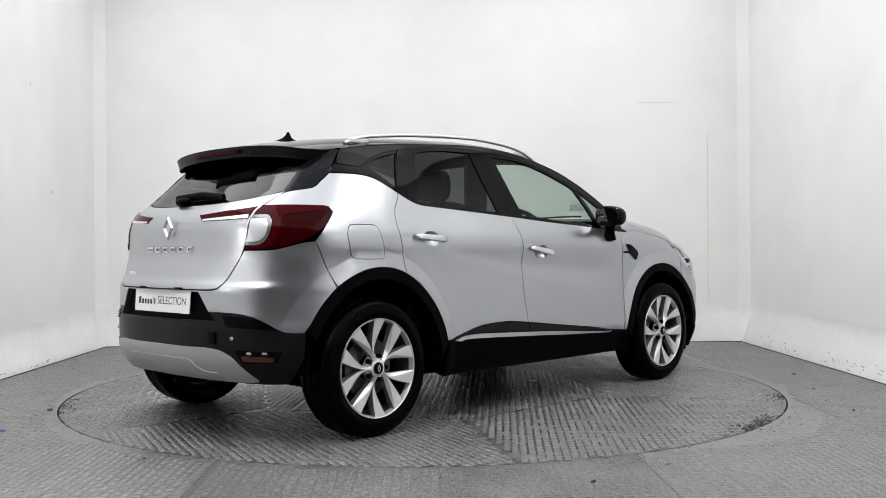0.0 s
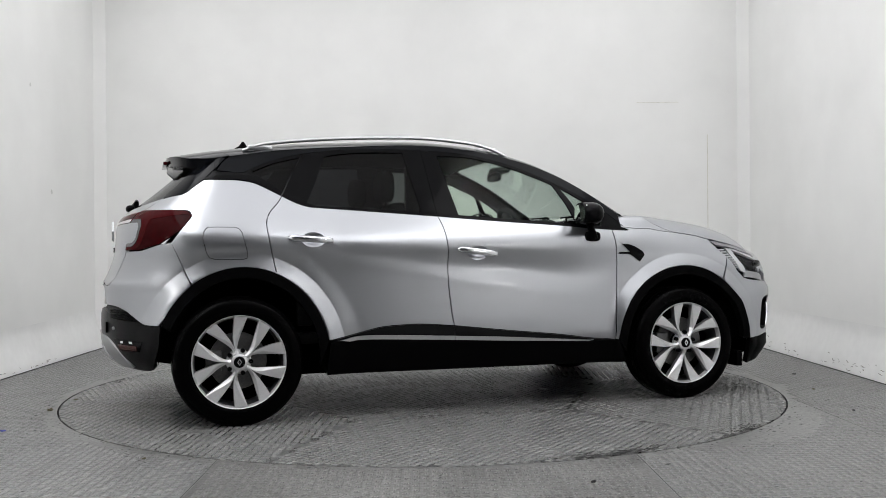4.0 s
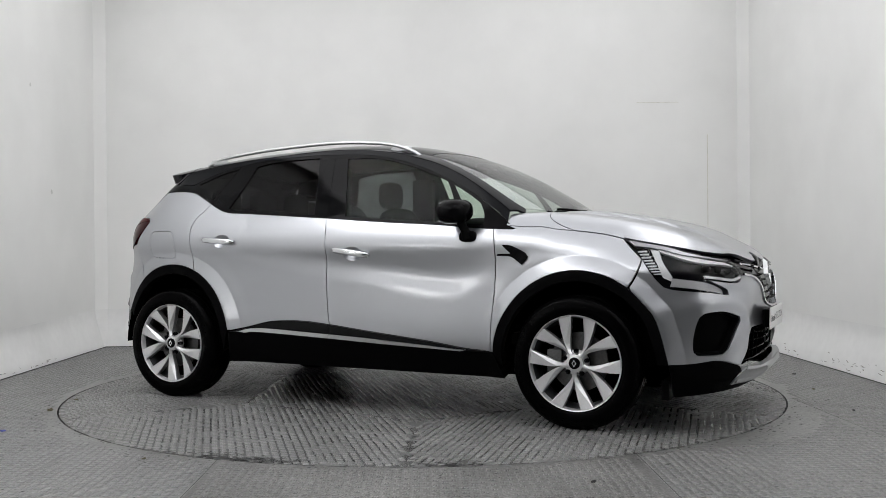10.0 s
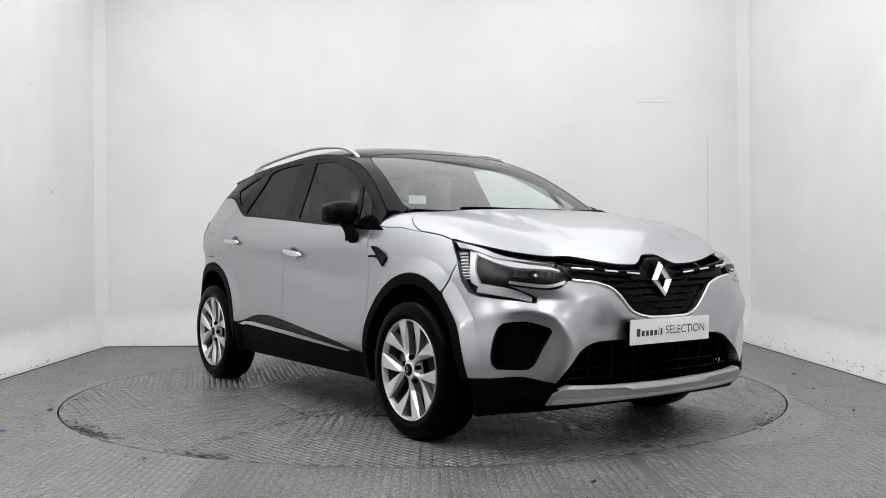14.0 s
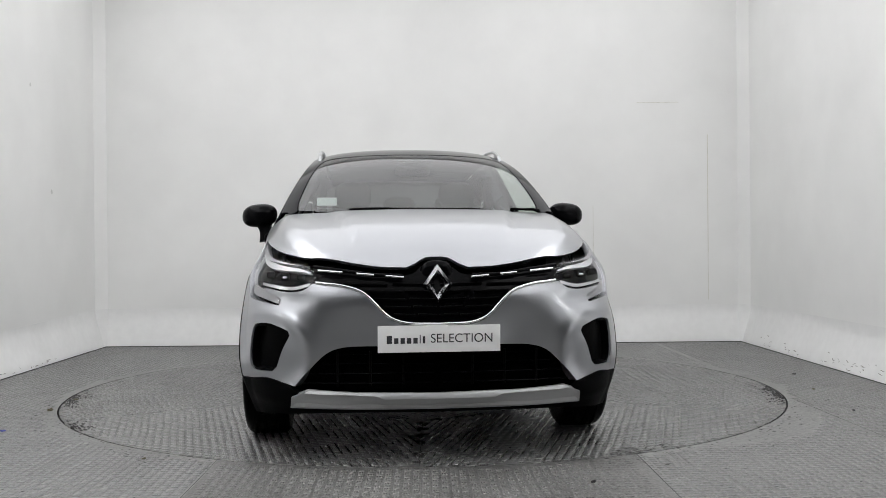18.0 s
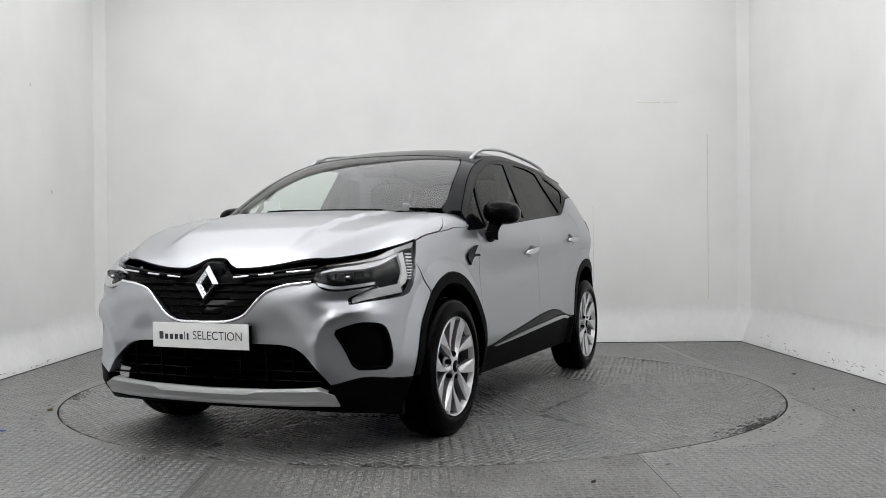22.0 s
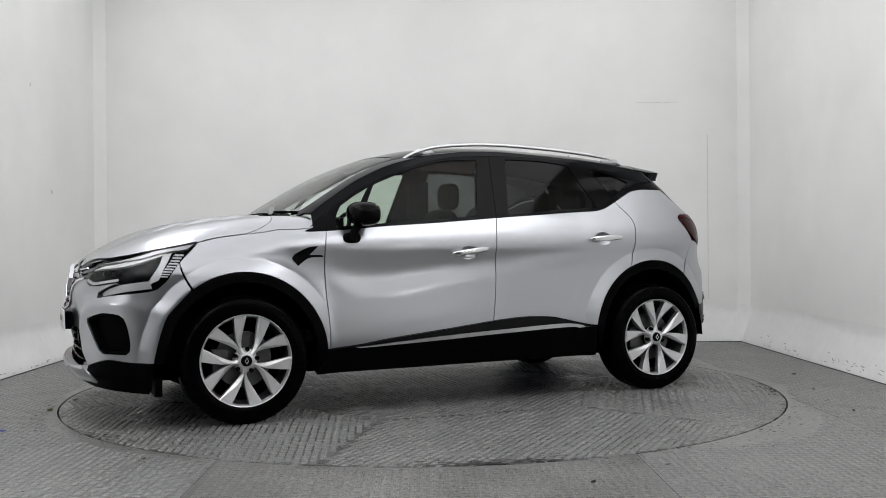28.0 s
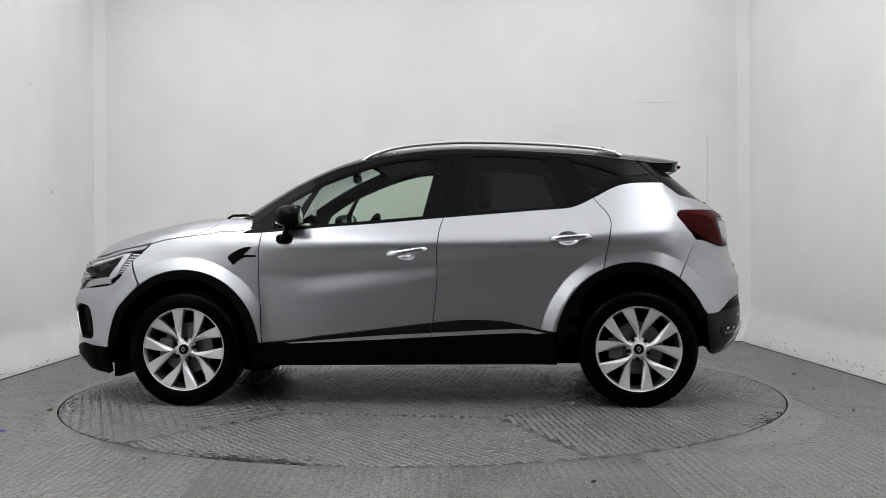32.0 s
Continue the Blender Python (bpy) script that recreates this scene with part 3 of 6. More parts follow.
scrap("rubber_scrap", 0.651, -2.53, 0.035, 0.014, GRIME, "small black rubber scrap on the steel floor", "scrap", 0.008, 1)
scrap("tape_scrap", -2.156, -1.342, 0.035, 0.016, BLUE, "small blue tape scrap on the steel floor", "scrap", 0.006, 2)
scrap("dry_leaf", -2.16, -0.73, 0.055, 0.03, LEAF, "small curled dry leaf on the steel floor", "leaf", 0.004, 3, 0.01)
for i, (x, y, q) in enumerate(((-2.15, -0.36, 0.03), (2.61, 0.41, 0.03), (2.46, -0.28, 0.02), (2.36, -1.05, 0.025), (-1.24, -1.62 - 0.4, 0.02))):
    scrap("dirt_crumb", x, y, q, q * 0.6, GRIME if i % 2 else LEAF, "small dark dirt crumb on the steel floor", "crumb", 0.006, 10 + i)
# specks of dirt, thickest along the disc's rim
r = random.Random(5)
v, f = [], []
for i in range(1100):
    if i < 450:
        a, q = r.uniform(-2.9, -0.2), R_DISC + 0.02 + abs(r.gauss(0, 0.12))
        x, y = q * math.cos(a), q * math.sin(a)
    else:
        x, y = r.uniform(-2.9, 2.9), r.uniform(-3.3, -0.2)
        if math.hypot(x, y) < R_DISC + 0.03:
            continue
    q, k = r.uniform(0.0012, 0.0055) * (1.6 if i < 15 else 1), len(v)
    for m in range(5):
        a = 6.283 * m / 5 + r.uniform(-0.4, 0.4)
        v.append((x + q * 1.5 * math.cos(a), y + q * math.sin(a), 0.0026))
    v.append((x, y, 0.0026 + q * 0.3))
    f += [(k + m, k + (m + 1) % 5, k + 5) for m in range(5)]
tagged(obj("dirt_specks", v, f, GRIME), "scattered dark dirt specks on the steel floor", "dirt", kind="stuff")

scraps = []
for x, y, k in ((0.69, -0.36, 41), (-0.93, 0.60, 42)):
    bit = scrap("paper_scrap", 0, 0, 0.06, 0.02, PAPER, "small white paper scrap on the turntable", "scrap", 0.003, k)
    scraps.append((bit, x, y))


# ---- the car's body surfaces, in its own space: x forwards, y to its left, z up ----
XCF, XCR, LC, NF, NR = 1.55, -1.35, 0.95, 3.35, 2.8
UF, UR = XCF + LC, XCR - LC
section = curve((0.15, 0.79), (0.25, 0.822), (0.33, 0.842), (0.42, 0.858), (0.5, 0.857), (0.6, 0.850), (0.7, 0.843), (0.8, 0.840), (0.87, 0.845),
                (0.93, 0.850), (0.985, 0.838), (1.04, 0.812), (1.1, 0.778), (1.2, 0.730), (1.3, 0.682), (1.4, 0.635), (1.48, 0.597), (1.56, 0.550))
front_taper = curve((0.6, 0), (0.8, 0.005), (0.93, 0.013), (1.1, 0.026), (1.25, 0.041), (1.4, 0.056), (1.55, 0.075), (1.85, 0.11), (2.1, 0.13))
rear_taper = curve((-1.7, 0.03), (-1.3, 0.012), (-0.8, 0), (0, 0))
haunch = curve((-1.6, 0.055), (-1.25, 0.05), (-1.0, 0.02), (-0.75, 0), (0, 0))
haunch_z = curve((0.7, 0), (0.9, 0.3), (1.03, 0.8), (1.1, 1.0), (1.2, 0.95), (1.3, 0.75), (1.36, 0.3), (1.42, 0))
nose = curve((0.15, 2.05), (0.24, 2.11), (0.29, 2.14), (0.4, 2.145), (0.5, 2.163), (0.58, 2.168), (0.66, 2.155), (0.75, 2.13), (0.82, 2.10), (0.88, 2.05), (0.93, 2.00), (0.98, 1.95), (1.1, 1.9))
tail = curve((0.15, -1.85), (0.27, -1.90), (0.33, -1.965), (0.40, -2.005), (0.47, -2.02), (0.55, -2.017), (0.58, -2.008), (0.62, -2.004), (0.66, -2.003), (0.72, -2.003), (0.76, -1.993), (0.81, -1.974),
             (0.88, -1.95), (0.95, -1.94), (1.05, -1.93), (1.10, -1.905), (1.17, -1.82), (1.25, -1.715), (1.33, -1.625), (1.40, -1.54), (1.5, -1.43))


crest = curve((-0.95, 0.90), (-0.7, 0.835), (-0.41, 0.785), (-0.157, 0.745), (0.144, 0.705), (0.407, 0.665), (0.55, 0.652), (0.66, 0.655), (0.77, 0.69), (0.865, 0.75), (1.0, 0.84))
under_h = curve((-0.95, 0.09), (-0.64, 0.13), (-0.15, 0.19), (0.41, 0.26), (0.7, 0.26), (0.865, 0.19), (1.0, 0.11))
under_d = curve((-0.95, 0), (-0.65, 0.005), (-0.2, 0.009), (0.3, 0.013), (0.6, 0.011), (0.85, 0.003), (1.0, 0))
soft_c = curve((-0.9, 0.6), (-0.2, 0.58), (0.3, 0.52), (0.9, 0.45))


def flare(r):
    """Chamfer round a wheel arch, ending at a fold in the flank."""
    return 0.0045 * sstep(1.36, 1.16, r) + 0.0245 * min(1, max(0, (1.158 - r) / 0.158))


def half_width(x, z):
    w = section(z) - front_taper(x) * sstep(0.78, 0.98, z) - rear_taper(x) + haunch(x) * haunch_z(z)
    for hx, rx in ((1.33, 0.46), (-1.30, 0.47)):
        r = math.hypot((x - hx) / rx, (z - 0.33) / (0.47 if hx > 0 else 0.495))
        k = sstep(0.80, 0.92, x) if hx > 0 else 1
        w += flare(r) * k
    # undercut that sweeps down from the wing and up again along the rear door, over a full lower flank
    if -0.95 < x < 1.0:
        q = (z - crest(x)) / under_h(x)
        if -0.05 < q < 1:
            w -= under_d(x) * sstep(-0.05, soft_c(x), q) * sstep(1.0, 0.35, q)
    return w


def cheek(y, z):
    """Hollows and ridges of the bumper: how far the nose stands out at half width y and height z."""
    g = lambda v, m, w: math.exp(-((v - m) / w) ** 2)
    d = -0.048 * g(y, 0.34, 0.17) * sstep(0.72, 0.54, z) * sstep(0.34, 0.47, z) * sstep(0.08, 0.2, y)
    d += 0.011 * g(math.hypot((y - 0.735) / 0.165, (z - 0.46) / 0.165), 1.12, 0.19)
    d -= 0.008 * g(z, 0.70, 0.03) * sstep(0.5, 0.62, y) * sstep(0.85, 0.75, y)
    return d


def ring(u, z):
    """The body round its outline at height z; u runs as x along the side and on round the nose (UF) and the tail (UR)."""
    if u > XCF:
        a = min((u - XCF) / LC, 1) * math.pi / 2
        x = XCF + (nose(z) - XCF) * math.sin(a) ** (2 / NF)
        y = half_width(x, z) * max(math.cos(a), 0) ** (2 / NF)
        return x + cheek(y, z), y
    if u < XCR:
        a = min((XCR - u) / LC, 1) * math.pi / 2
        x = XCR + (tail(z) - XCR) * math.sin(a) ** (2 / NR)
        y = half_width(x, z) * max(math.cos(a), 0) ** (2 / NR)
        # the bumper stands proud below its fold
        return x - 0.010 * sstep(0.735, 0.655, y) * sstep(0.775, 0.745, z) * sstep(0.50, 0.60, z), y
    return u, half_width(u, z)


def side_of(s, lift=0.0):
    def f(u, z):
        x, y = ring(u, z)
        return x, s * (y + lift), z
    return f


def front_of(v, z):
    x, y = ring(UF - abs(v), z)
    return x, math.copysign(y, v), z


def rear_of(v, z):
    x, y = ring(UR + abs(v), z)
    return x, math.copysign(y, v), z


def X(x, z):
    """The outline point of the side at length x and height z."""
    if x > XCF:
        q = min((x - XCF) / (nose(z) - XCF), 1)
        return XCF + LC * math.asin(q ** (NF / 2)) / (math.pi / 2), z
    if x < XCR:
        q = min((x - XCR) / (tail(z) - XCR), 1)
        return XCR - LC * math.asin(q ** (NR / 2)) / (math.pi / 2), z
    return x, z


def by_width(y, z, front):
    lo, hi = 0.0, LC
    for _ in range(30):
        m = (lo + hi) / 2
        if ring((XCF + m) if front else (XCR - m), z)[1] > y:
            lo = m
        else:
            hi = m
    return (XCF + lo) if front else (XCR - lo)


def Y(y, z):
    """The outline point of the nose at half width y, as u."""
    return by_width(y, z, True), z


def YR(y, z):
    """The outline point of the tail at half width y, as u."""
    return by_width(y, z, False), z


hood_line = curve((1.0, 1.122), (1.10, 1.122), (1.2, 1.113), (1.445, 1.083), (1.682, 1.036), (1.885, 0.968), (2.0, 0.910), (2.06, 0.868), (2.10, 0.825), (2.15, 0.75))
roof_line = curve((1.20, 1.055), (1.10, 1.118), (0.984, 1.193), (0.83, 1.286), (0.625, 1.397), (0.418, 1.479), (0.30, 1.511), (0.176, 1.537), (0.0, 1.558), (-0.2, 1.568),
                  (-0.66, 1.557), (-1.05, 1.533), (-1.33, 1.500), (-1.5, 1.474), (-1.7, 1.436))
roof_drop = curve((1.1, 0.11), (0.95, 0.105), (0.85, 0.10), (0.5, 0.085), (0.28, 0.072), (-0.2, 0.060), (-1.3, 0.060), (-1.7, 0.05))
roof_half = curve((1.1, 0.76), (0.95, 0.745), (0.5, 0.665), (0.28, 0.615), (-0.3, 0.585), (-1.0, 0.58), (-1.4, 0.575), (-1.7, 0.57))


hood_roll = curve((0.93, 0.700), (1.1, 0.672), (1.25, 0.652), (1.4, 0.640), (1.55, 0.624), (1.86, 0.545), (2.0, 0.46), (2.1, 0.35))


hood_drop = curve((0.93, 5.8), (1.1, 4.75), (1.25, 4.1), (1.4, 3.85), (1.55, 3.75), (1.8, 4.0))


def hood_z(x, y):
    q = abs(y)
    z = hood_line(x) - 0.018 * (q / 0.66) ** 2 - hood_drop(x) * max(0, q - hood_roll(x)) ** 2
    edge = 0.34 + 0.16 * (1.9 - x)
    return z + 0.016 * sstep(edge + 0.032, edge - 0.004, q) * sstep(2.06, 1.75, x) * sstep(1.08, 1.3, x)


def shoulder(x):
    """Where the bonnet's surface meets the wing at length x: half width and height."""
    lo, hi = 0.85, 1.12
    for _ in range(30):
        z = (lo + hi) / 2
        if hood_z(x, half_width(x, z)) > z:
            lo = z
        else:
            hi = z
    return half_width(x, lo), lo


def soften(p, n):
    """Rounds the shoulder between bonnet and wing: turns normals near it towards its own."""
    if not 0.88 < p.x < 1.62:
        return n
    y, z = shoulder(min(p.x, 1.55))
    w = max(0, 1 - math.hypot(abs(p.y) - y, p.z - z) / 0.085) * sstep(1.62, 1.52, p.x)
    m = Vector((0.08, math.copysign(0.80, p.y), 0.60))
    return (n * (1 - w) + m * w).normalized()


def hood_of(x, y):
    return x, y, hood_z(x, y)


def roof_z(x, y):
    q = abs(y) / roof_half(x)
    return roof_line(x) - roof_drop(x) * (0.75 * q**2.4 + 0.25 * q**8)


def roof_of(x, y):
    return x, y, roof_z(x, y)


def roof_edge(x):
    """Where the roof meets the side at length x: half width and height."""
    z = 1.3
    for _ in range(40):
        z = 0.5 * z + 0.5 * roof_z(x, half_width(x, z))
    return half_width(x, z), z


# ---- the car ----
car = tagged(new("car"), "silver compact crossover car with black roof on the turntable", "car")


def inset(lp, d=0.0027):
    """The outline drawn in by d, which leaves a seam to its neighbour."""
    area = sum(a[0] * b[1] - b[0] * a[1] for a, b in zip(lp, lp[1:] + lp[:1]))
    sg = 1 if area > 0 else -1
    out = []
    for i, p in enumerate(lp):
        a, b = lp[i - 1], lp[(i + 1) % len(lp)]
        tx, ty = b[0] - a[0], b[1] - a[1]
        n = math.hypot(tx, ty) or 1
        out.append((p[0] - sg * ty / n * d, p[1] + sg * tx / n * d))
    return out


def arch(front, r=1.0, a0=0, a1=180, n=28, dz=0.0):
    """Points of a wheel arch in (x, z); angles from the front end to the rear end."""
    cx, rx, rz = (1.325, 0.452, 0.470) if front else (-1.295, 0.450, 0.497)
    return [(cx + rx * r * math.cos(radians(a0 + (a1 - a0) * i / n)), 0.33 + dz + rz * r * math.sin(radians(a0 + (a1 - a0) * i / n))) for i in range(n + 1)]


def fold_points(front, rows=(1.166, 1.157, 1.148)):
    """Points along the fold of the wheel arch flare."""
    hx, rx, rz = (1.33, 0.46, 0.47) if front else (-1.30, 0.47, 0.495)
    pts = [(hx + rx * q * math.cos(radians(a)), 0.33 + rz * q * math.sin(radians(a))) for q in rows for a in range(0, 181, 2)]
    return [X(*p) for p in pts]


FLARE_ROWS = (1.03, 1.06, 1.09, 1.12, 1.148, 1.157, 1.166, 1.20, 1.25)


def arch_cut(front, z_from, z_to, r=1.0):
    """The stretch of the arch from its front end at height z_from over the top to its rear end at z_to."""
    rz = (0.470 if front else 0.497) * r
    a0 = math.degrees(math.asin(max(-1, min(1, (z_from - 0.33) / rz))))
    a1 = 180 - math.degrees(math.asin(max(-1, min(1, (z_to - 0.33) / rz))))
    return arch(front, r, a0, a1)


def arch_to(front, x, z_to, ahead):
    """The stretch of the arch from the end at height z_to to the length x over the wheel."""
    cx, rx = (1.325, 0.452) if front else (-1.295, 0.450)
    top = math.degrees(math.acos((x - cx) / rx))
    rz = 0.470 if front else 0.497
    low = math.degrees(math.asin((z_to - 0.33) / rz))
    return arch(front, 1.0, low, top, 14) if ahead else arch(front, 1.0, top, 180 - low, 14)


BELT = [(-1.080, 1.203), (-1.03, 1.178), (-0.958, 1.150), (-0.86, 1.140), (-0.777, 1.135), (-0.452, 1.113), (-0.210, 1.096), (0.189, 1.066), (0.506, 1.046), (0.70, 1.030), (0.862, 1.018), (0.984, 1.014)]
QBELT = [(-1.480, 1.290), (-1.36, 1.290), (-1.287, 1.286), (-1.219, 1.272), (-1.15, 1.240), (-1.080, 1.203)]
B_SEAM = [(-0.210, 1.096), (-0.186, 1.012), (-0.172, 0.886), (-0.172, 0.729), (-0.154, 0.541), (-0.143, 0.485)]
F_SEAM = [(0.862, 1.018), (0.875, 0.925), (0.880, 0.816), (0.873, 0.660), (0.862, 0.536), (0.856, 0.371)]
R_SEAM = [(-1.080, 1.203), (-1.106, 1.164), (-1.150, 1.115), (-1.172, 1.054), (-1.160, 0.96), (-1.147, 0.894), (-1.125, 0.789)]
LOW_R = [(-0.830, 0.434), (-0.760, 0.447), (-0.695, 0.462), (-0.568, 0.490), (-0.442, 0.499), (-0.315, 0.499), (-0.143, 0.485)]
LOW_F = [(-0.143, 0.485), (0.187, 0.447), (0.499, 0.413), (0.685, 0.386), (0.809, 0.376), (0.856, 0.371)]
STRIP = [(-0.80, 0.427), (-0.632, 0.452), (-0.143, 0.431), (0.187, 0.413), (0.716, 0.375)]
DLO_TOP = [(-1.277, 1.333), (-1.135, 1.397), (-0.973, 1.441), (-0.809, 1.466), (-0.610, 1.480), (-0.277, 1.484), (0.054, 1.458), (0.285, 1.402), (0.511, 1.313), (0.701, 1.218), (0.855, 1.118), (0.984, 1.014)]


def cut_line(line, x0, x1):
    """The stretch of a line between two lengths."""
    f = curve(*line)
    n = max(2, int(abs(x1 - x0) / 0.05))
    return [(x0 + (x1 - x0) * i / n, f(x0 + (x1 - x0) * i / n)) for i in range(n + 1)]


def U(pts):
    return [X(*p) for p in pts]


LAMP = [X(1.548, 0.958), X(1.645, 0.943), X(1.76, 0.922), X(1.877, 0.888), Y(0.555, 0.852), Y(0.512, 0.795)]
LAMP_LOW = [Y(0.512, 0.795), Y(0.575, 0.745), Y(0.64, 0.738), Y(0.70, 0.745), Y(0.760, 0.757)]
HOOK = [Y(0.760, 0.757), Y(0.730, 0.735), Y(0.672, 0.702), Y(0.680, 0.679), Y(0.745, 0.690), X(1.80, 0.708), X(1.745, 0.735), X(1.71, 0.768), X(1.632, 0.880), X(1.565, 0.945), X(1.548, 0.958)]

def make_handle(s, cup, mid, tilt, door):
    cx, cz = sum(p[0] for p in cup) / len(cup), sum(p[1] for p in cup) / len(cup)

    def bowl(x, z):
        q = ((x - cx) / 0.064) ** 2 + ((z - cz) / 0.040) ** 2
        return x, s * (half_width(x, z) - 0.034 * max(0, 1 - q)), z
    panel("handle_cup", [cup], bowl, SILVER, door, "silver handle recess", step=0.012, depth=0.004)
    # grip bar, bowed away from the door
    bm = bmesh.new()
    n, m = 14, 10
    rings = []
    for i in range(n + 1):
        t = -1 + 2 * i / n
        x = mid[0] + 0.122 * t
        z = mid[1] + math.tan(radians(tilt)) * 0.122 * t
        out = half_width(x, z) + 0.012 + 0.016 * (1 - abs(t) ** 3.0)
        h = 0.0155 * (1 - abs(t) ** 7) ** 0.5 + 0.002
        d = 0.0085 * (1 - abs(t) ** 7) ** 0.5 + 0.002
        rings.append([bm.verts.new((x, s * (out + d * math.copysign(abs(math.sin(a)) ** 0.7, math.sin(a))), z + h * math.copysign(abs(math.cos(a)) ** 0.7, math.cos(a)))) for a in (2 * math.pi * k / m for k in range(m))])
    for a, b in zip(rings, rings[1:]):
        for k in range(m):
            bm.faces.new((a[k], a[(k + 1) % m], b[(k + 1) % m], b[k]))
    bm.faces.new(rings[0])
    bm.faces.new(rings[-1])
    for t in (-0.86, 0.86):
        x = mid[0] + 0.122 * t
        z = mid[1] + math.tan(radians(tilt)) * 0.122 * t
        y = half_width(x, z)
        add_box(bm, x - 0.013, x + 0.013, min(s * (y - 0.002), s * (y + 0.016)), max(s * (y - 0.002), s * (y + 0.016)), z - 0.011, z + 0.011)
    part("handle", bm, HANDLE, door, "silver door handle", smooth=50)


for s, side_name in ((-1, "right"), (1, "left")):
    S = side_of(s)
    # doors with a cup behind each handle
    cups = [[(cx + 0.064 * math.cos(2 * math.pi * k / 28), cz + 0.040 * math.sin(2 * math.pi * k / 28)) for k in range(28)] for cx, cz in ((0.005, 0.889), (-0.927, 0.968))]
    door = panel("front_door", [inset(loop(cut_line(BELT, 0.862, -0.210), B_SEAM, LOW_F, F_SEAM[::-1])), cups[0]], S, SILVER, car, "silver painted front door", step=0.024)
    rdoor = panel("rear_door", [inset(loop(cut_line(BELT, -0.210, -1.080), R_SEAM, arch_to(False, -1.125, 0.434, True)[::-1], LOW_R, B_SEAM[::-1])), cups[1]], S, SILVER, car, "silver painted rear door", step=0.018, extra=fold_points(False))
    make_handle(s, cups[0], (0.0, 0.896), -7.5, door)
    make_handle(s, cups[1], (-0.942, 0.970), -4.0, rdoor)
    fender = panel("front_fender", [inset(loop(cut_line(BELT, 0.862, 0.984), [(0.984, 1.014), (0.93, shoulder(0.93)[1])], [(x, shoulder(x)[1]) for x in (0.93, 0.98, 1.03, 1.08, 1.13, 1.18, 1.235, 1.30, 1.38, 1.46, 1.546)],
                   [X(1.548, 0.958), X(1.60, 0.905), X(1.650, 0.855)], [X(1.650, 0.855), X(1.595, 0.718)], U(arch_to(True, 1.595, 0.371, False)), F_SEAM[::-1]))], S, SILVER, car, "silver painted front wing", step=0.016, extra=fold_points(True), blend=soften)
    flap = loop([(-1.49, 1.02), (-1.475, 1.036), (-1.34, 1.036), (-1.315, 1.030), (-1.30, 1.01)], [(-1.30, 1.01), (-1.272, 0.90), (-1.275, 0.873), (-1.295, 0.866), (-1.44, 0.868), (-1.468, 0.875), (-1.483, 0.90)], [(-1.483, 0.90), (-1.500, 0.98), (-1.49, 1.02)])
    quarter = panel("rear_quarter", [inset(loop(QBELT, R_SEAM, U(arch_to(False, -1.125, 0.765, False))[:1], U([p for p in arch_cut(False, 0.434, 0.737) if p[0] < -1.125]),
                    [X(-1.555, 0.738), X(-1.60, 0.835), X(-1.655, 0.955)], [X(-1.655, 0.955), X(-1.60, 1.03), X(-1.548, 1.095), X(-1.56, 1.118), X(-1.62, 1.125), YR(0.575, 1.128)],
                    [YR(0.575, 1.128), YR(0.61, 1.19), X(-1.581, 1.215), X(-1.54, 1.245), X(-1.480, 1.290)]))] + ([U(flap)] if s < 0 else []), S, SILVER, car, "silver painted rear quarter panel", step=0.016, extra=fold_points(False))
    if s < 0:
        panel("fuel_flap", [inset(U(flap), 0.0035)], side_of(s), SILVER, quarter, "silver fuel filler flap", depth=0.01)
    # black cladding
    front_arch = panel("front_arch_trim", [inset(loop(U(arch_cut(True, 0.345, 0.371)), U(arch_cut(True, 0.345, 0.30, 0.885))[::-1]), 0.001)], S, CLADDING, car, "matt black plastic wheel arch trim", lift=0.004, depth=0.05)
    rear_arch = panel("rear_arch_trim", [inset(loop(U(arch_cut(False, 0.434, 0.53)), U(arch_cut(False, 0.30, 0.50, 0.885))[::-1]), 0.001)], S, CLADDING, car, "matt black plastic wheel arch trim", lift=0.004, depth=0.05)
    panel("front_door_cladding", [inset(loop(LOW_F, [(0.856, 0.371), (0.716, 0.372)], STRIP[2:][::-1], [(-0.143, 0.431), (-0.143, 0.485)]))], S, SATIN_BLACK, door, "satin black lower door cladding", lift=0.006)
    panel("rear_door_cladding", [inset(loop(LOW_R, [(-0.143, 0.485), (-0.143, 0.431)], STRIP[:3][::-1]))], S, SATIN_BLACK, rdoor, "satin black lower door cladding", lift=0.006)
    panel("front_trim_strip", [inset(loop(STRIP[2:], [(0.68, 0.367), (0.187, 0.388), (-0.143, 0.405)]))], S, RAIL, door, "bright silver trim strip", lift=0.010, depth=0.012)
    panel("rear_trim_strip", [inset(loop(STRIP[:3], [(-0.143, 0.405), (-0.632, 0.425), (-0.74, 0.418)]))], S, RAIL, rdoor, "bright silver trim strip", lift=0.010, depth=0.012)
    panel("sill", [loop([(-0.845, 0.424), (-0.76, 0.424), (-0.632, 0.432), (-0.143, 0.412), (0.187, 0.395), (0.70, 0.370), (0.870, 0.366)], [(0.88, 0.36), (0.93, 0.235)], [(0.93, 0.235), (-0.86, 0.245)])], S, CLADDING, car, "matt black sill cladding", lift=0.003, depth=0.12)
    # cabin side: black frames and glass
    def edge_line(x0, x1, d=0.002, n=40):
        return [(x0 + (x1 - x0) * i / n, roof_edge(x0 + (x1 - x0) * i / n)[1] - d) for i in range(n + 1)]
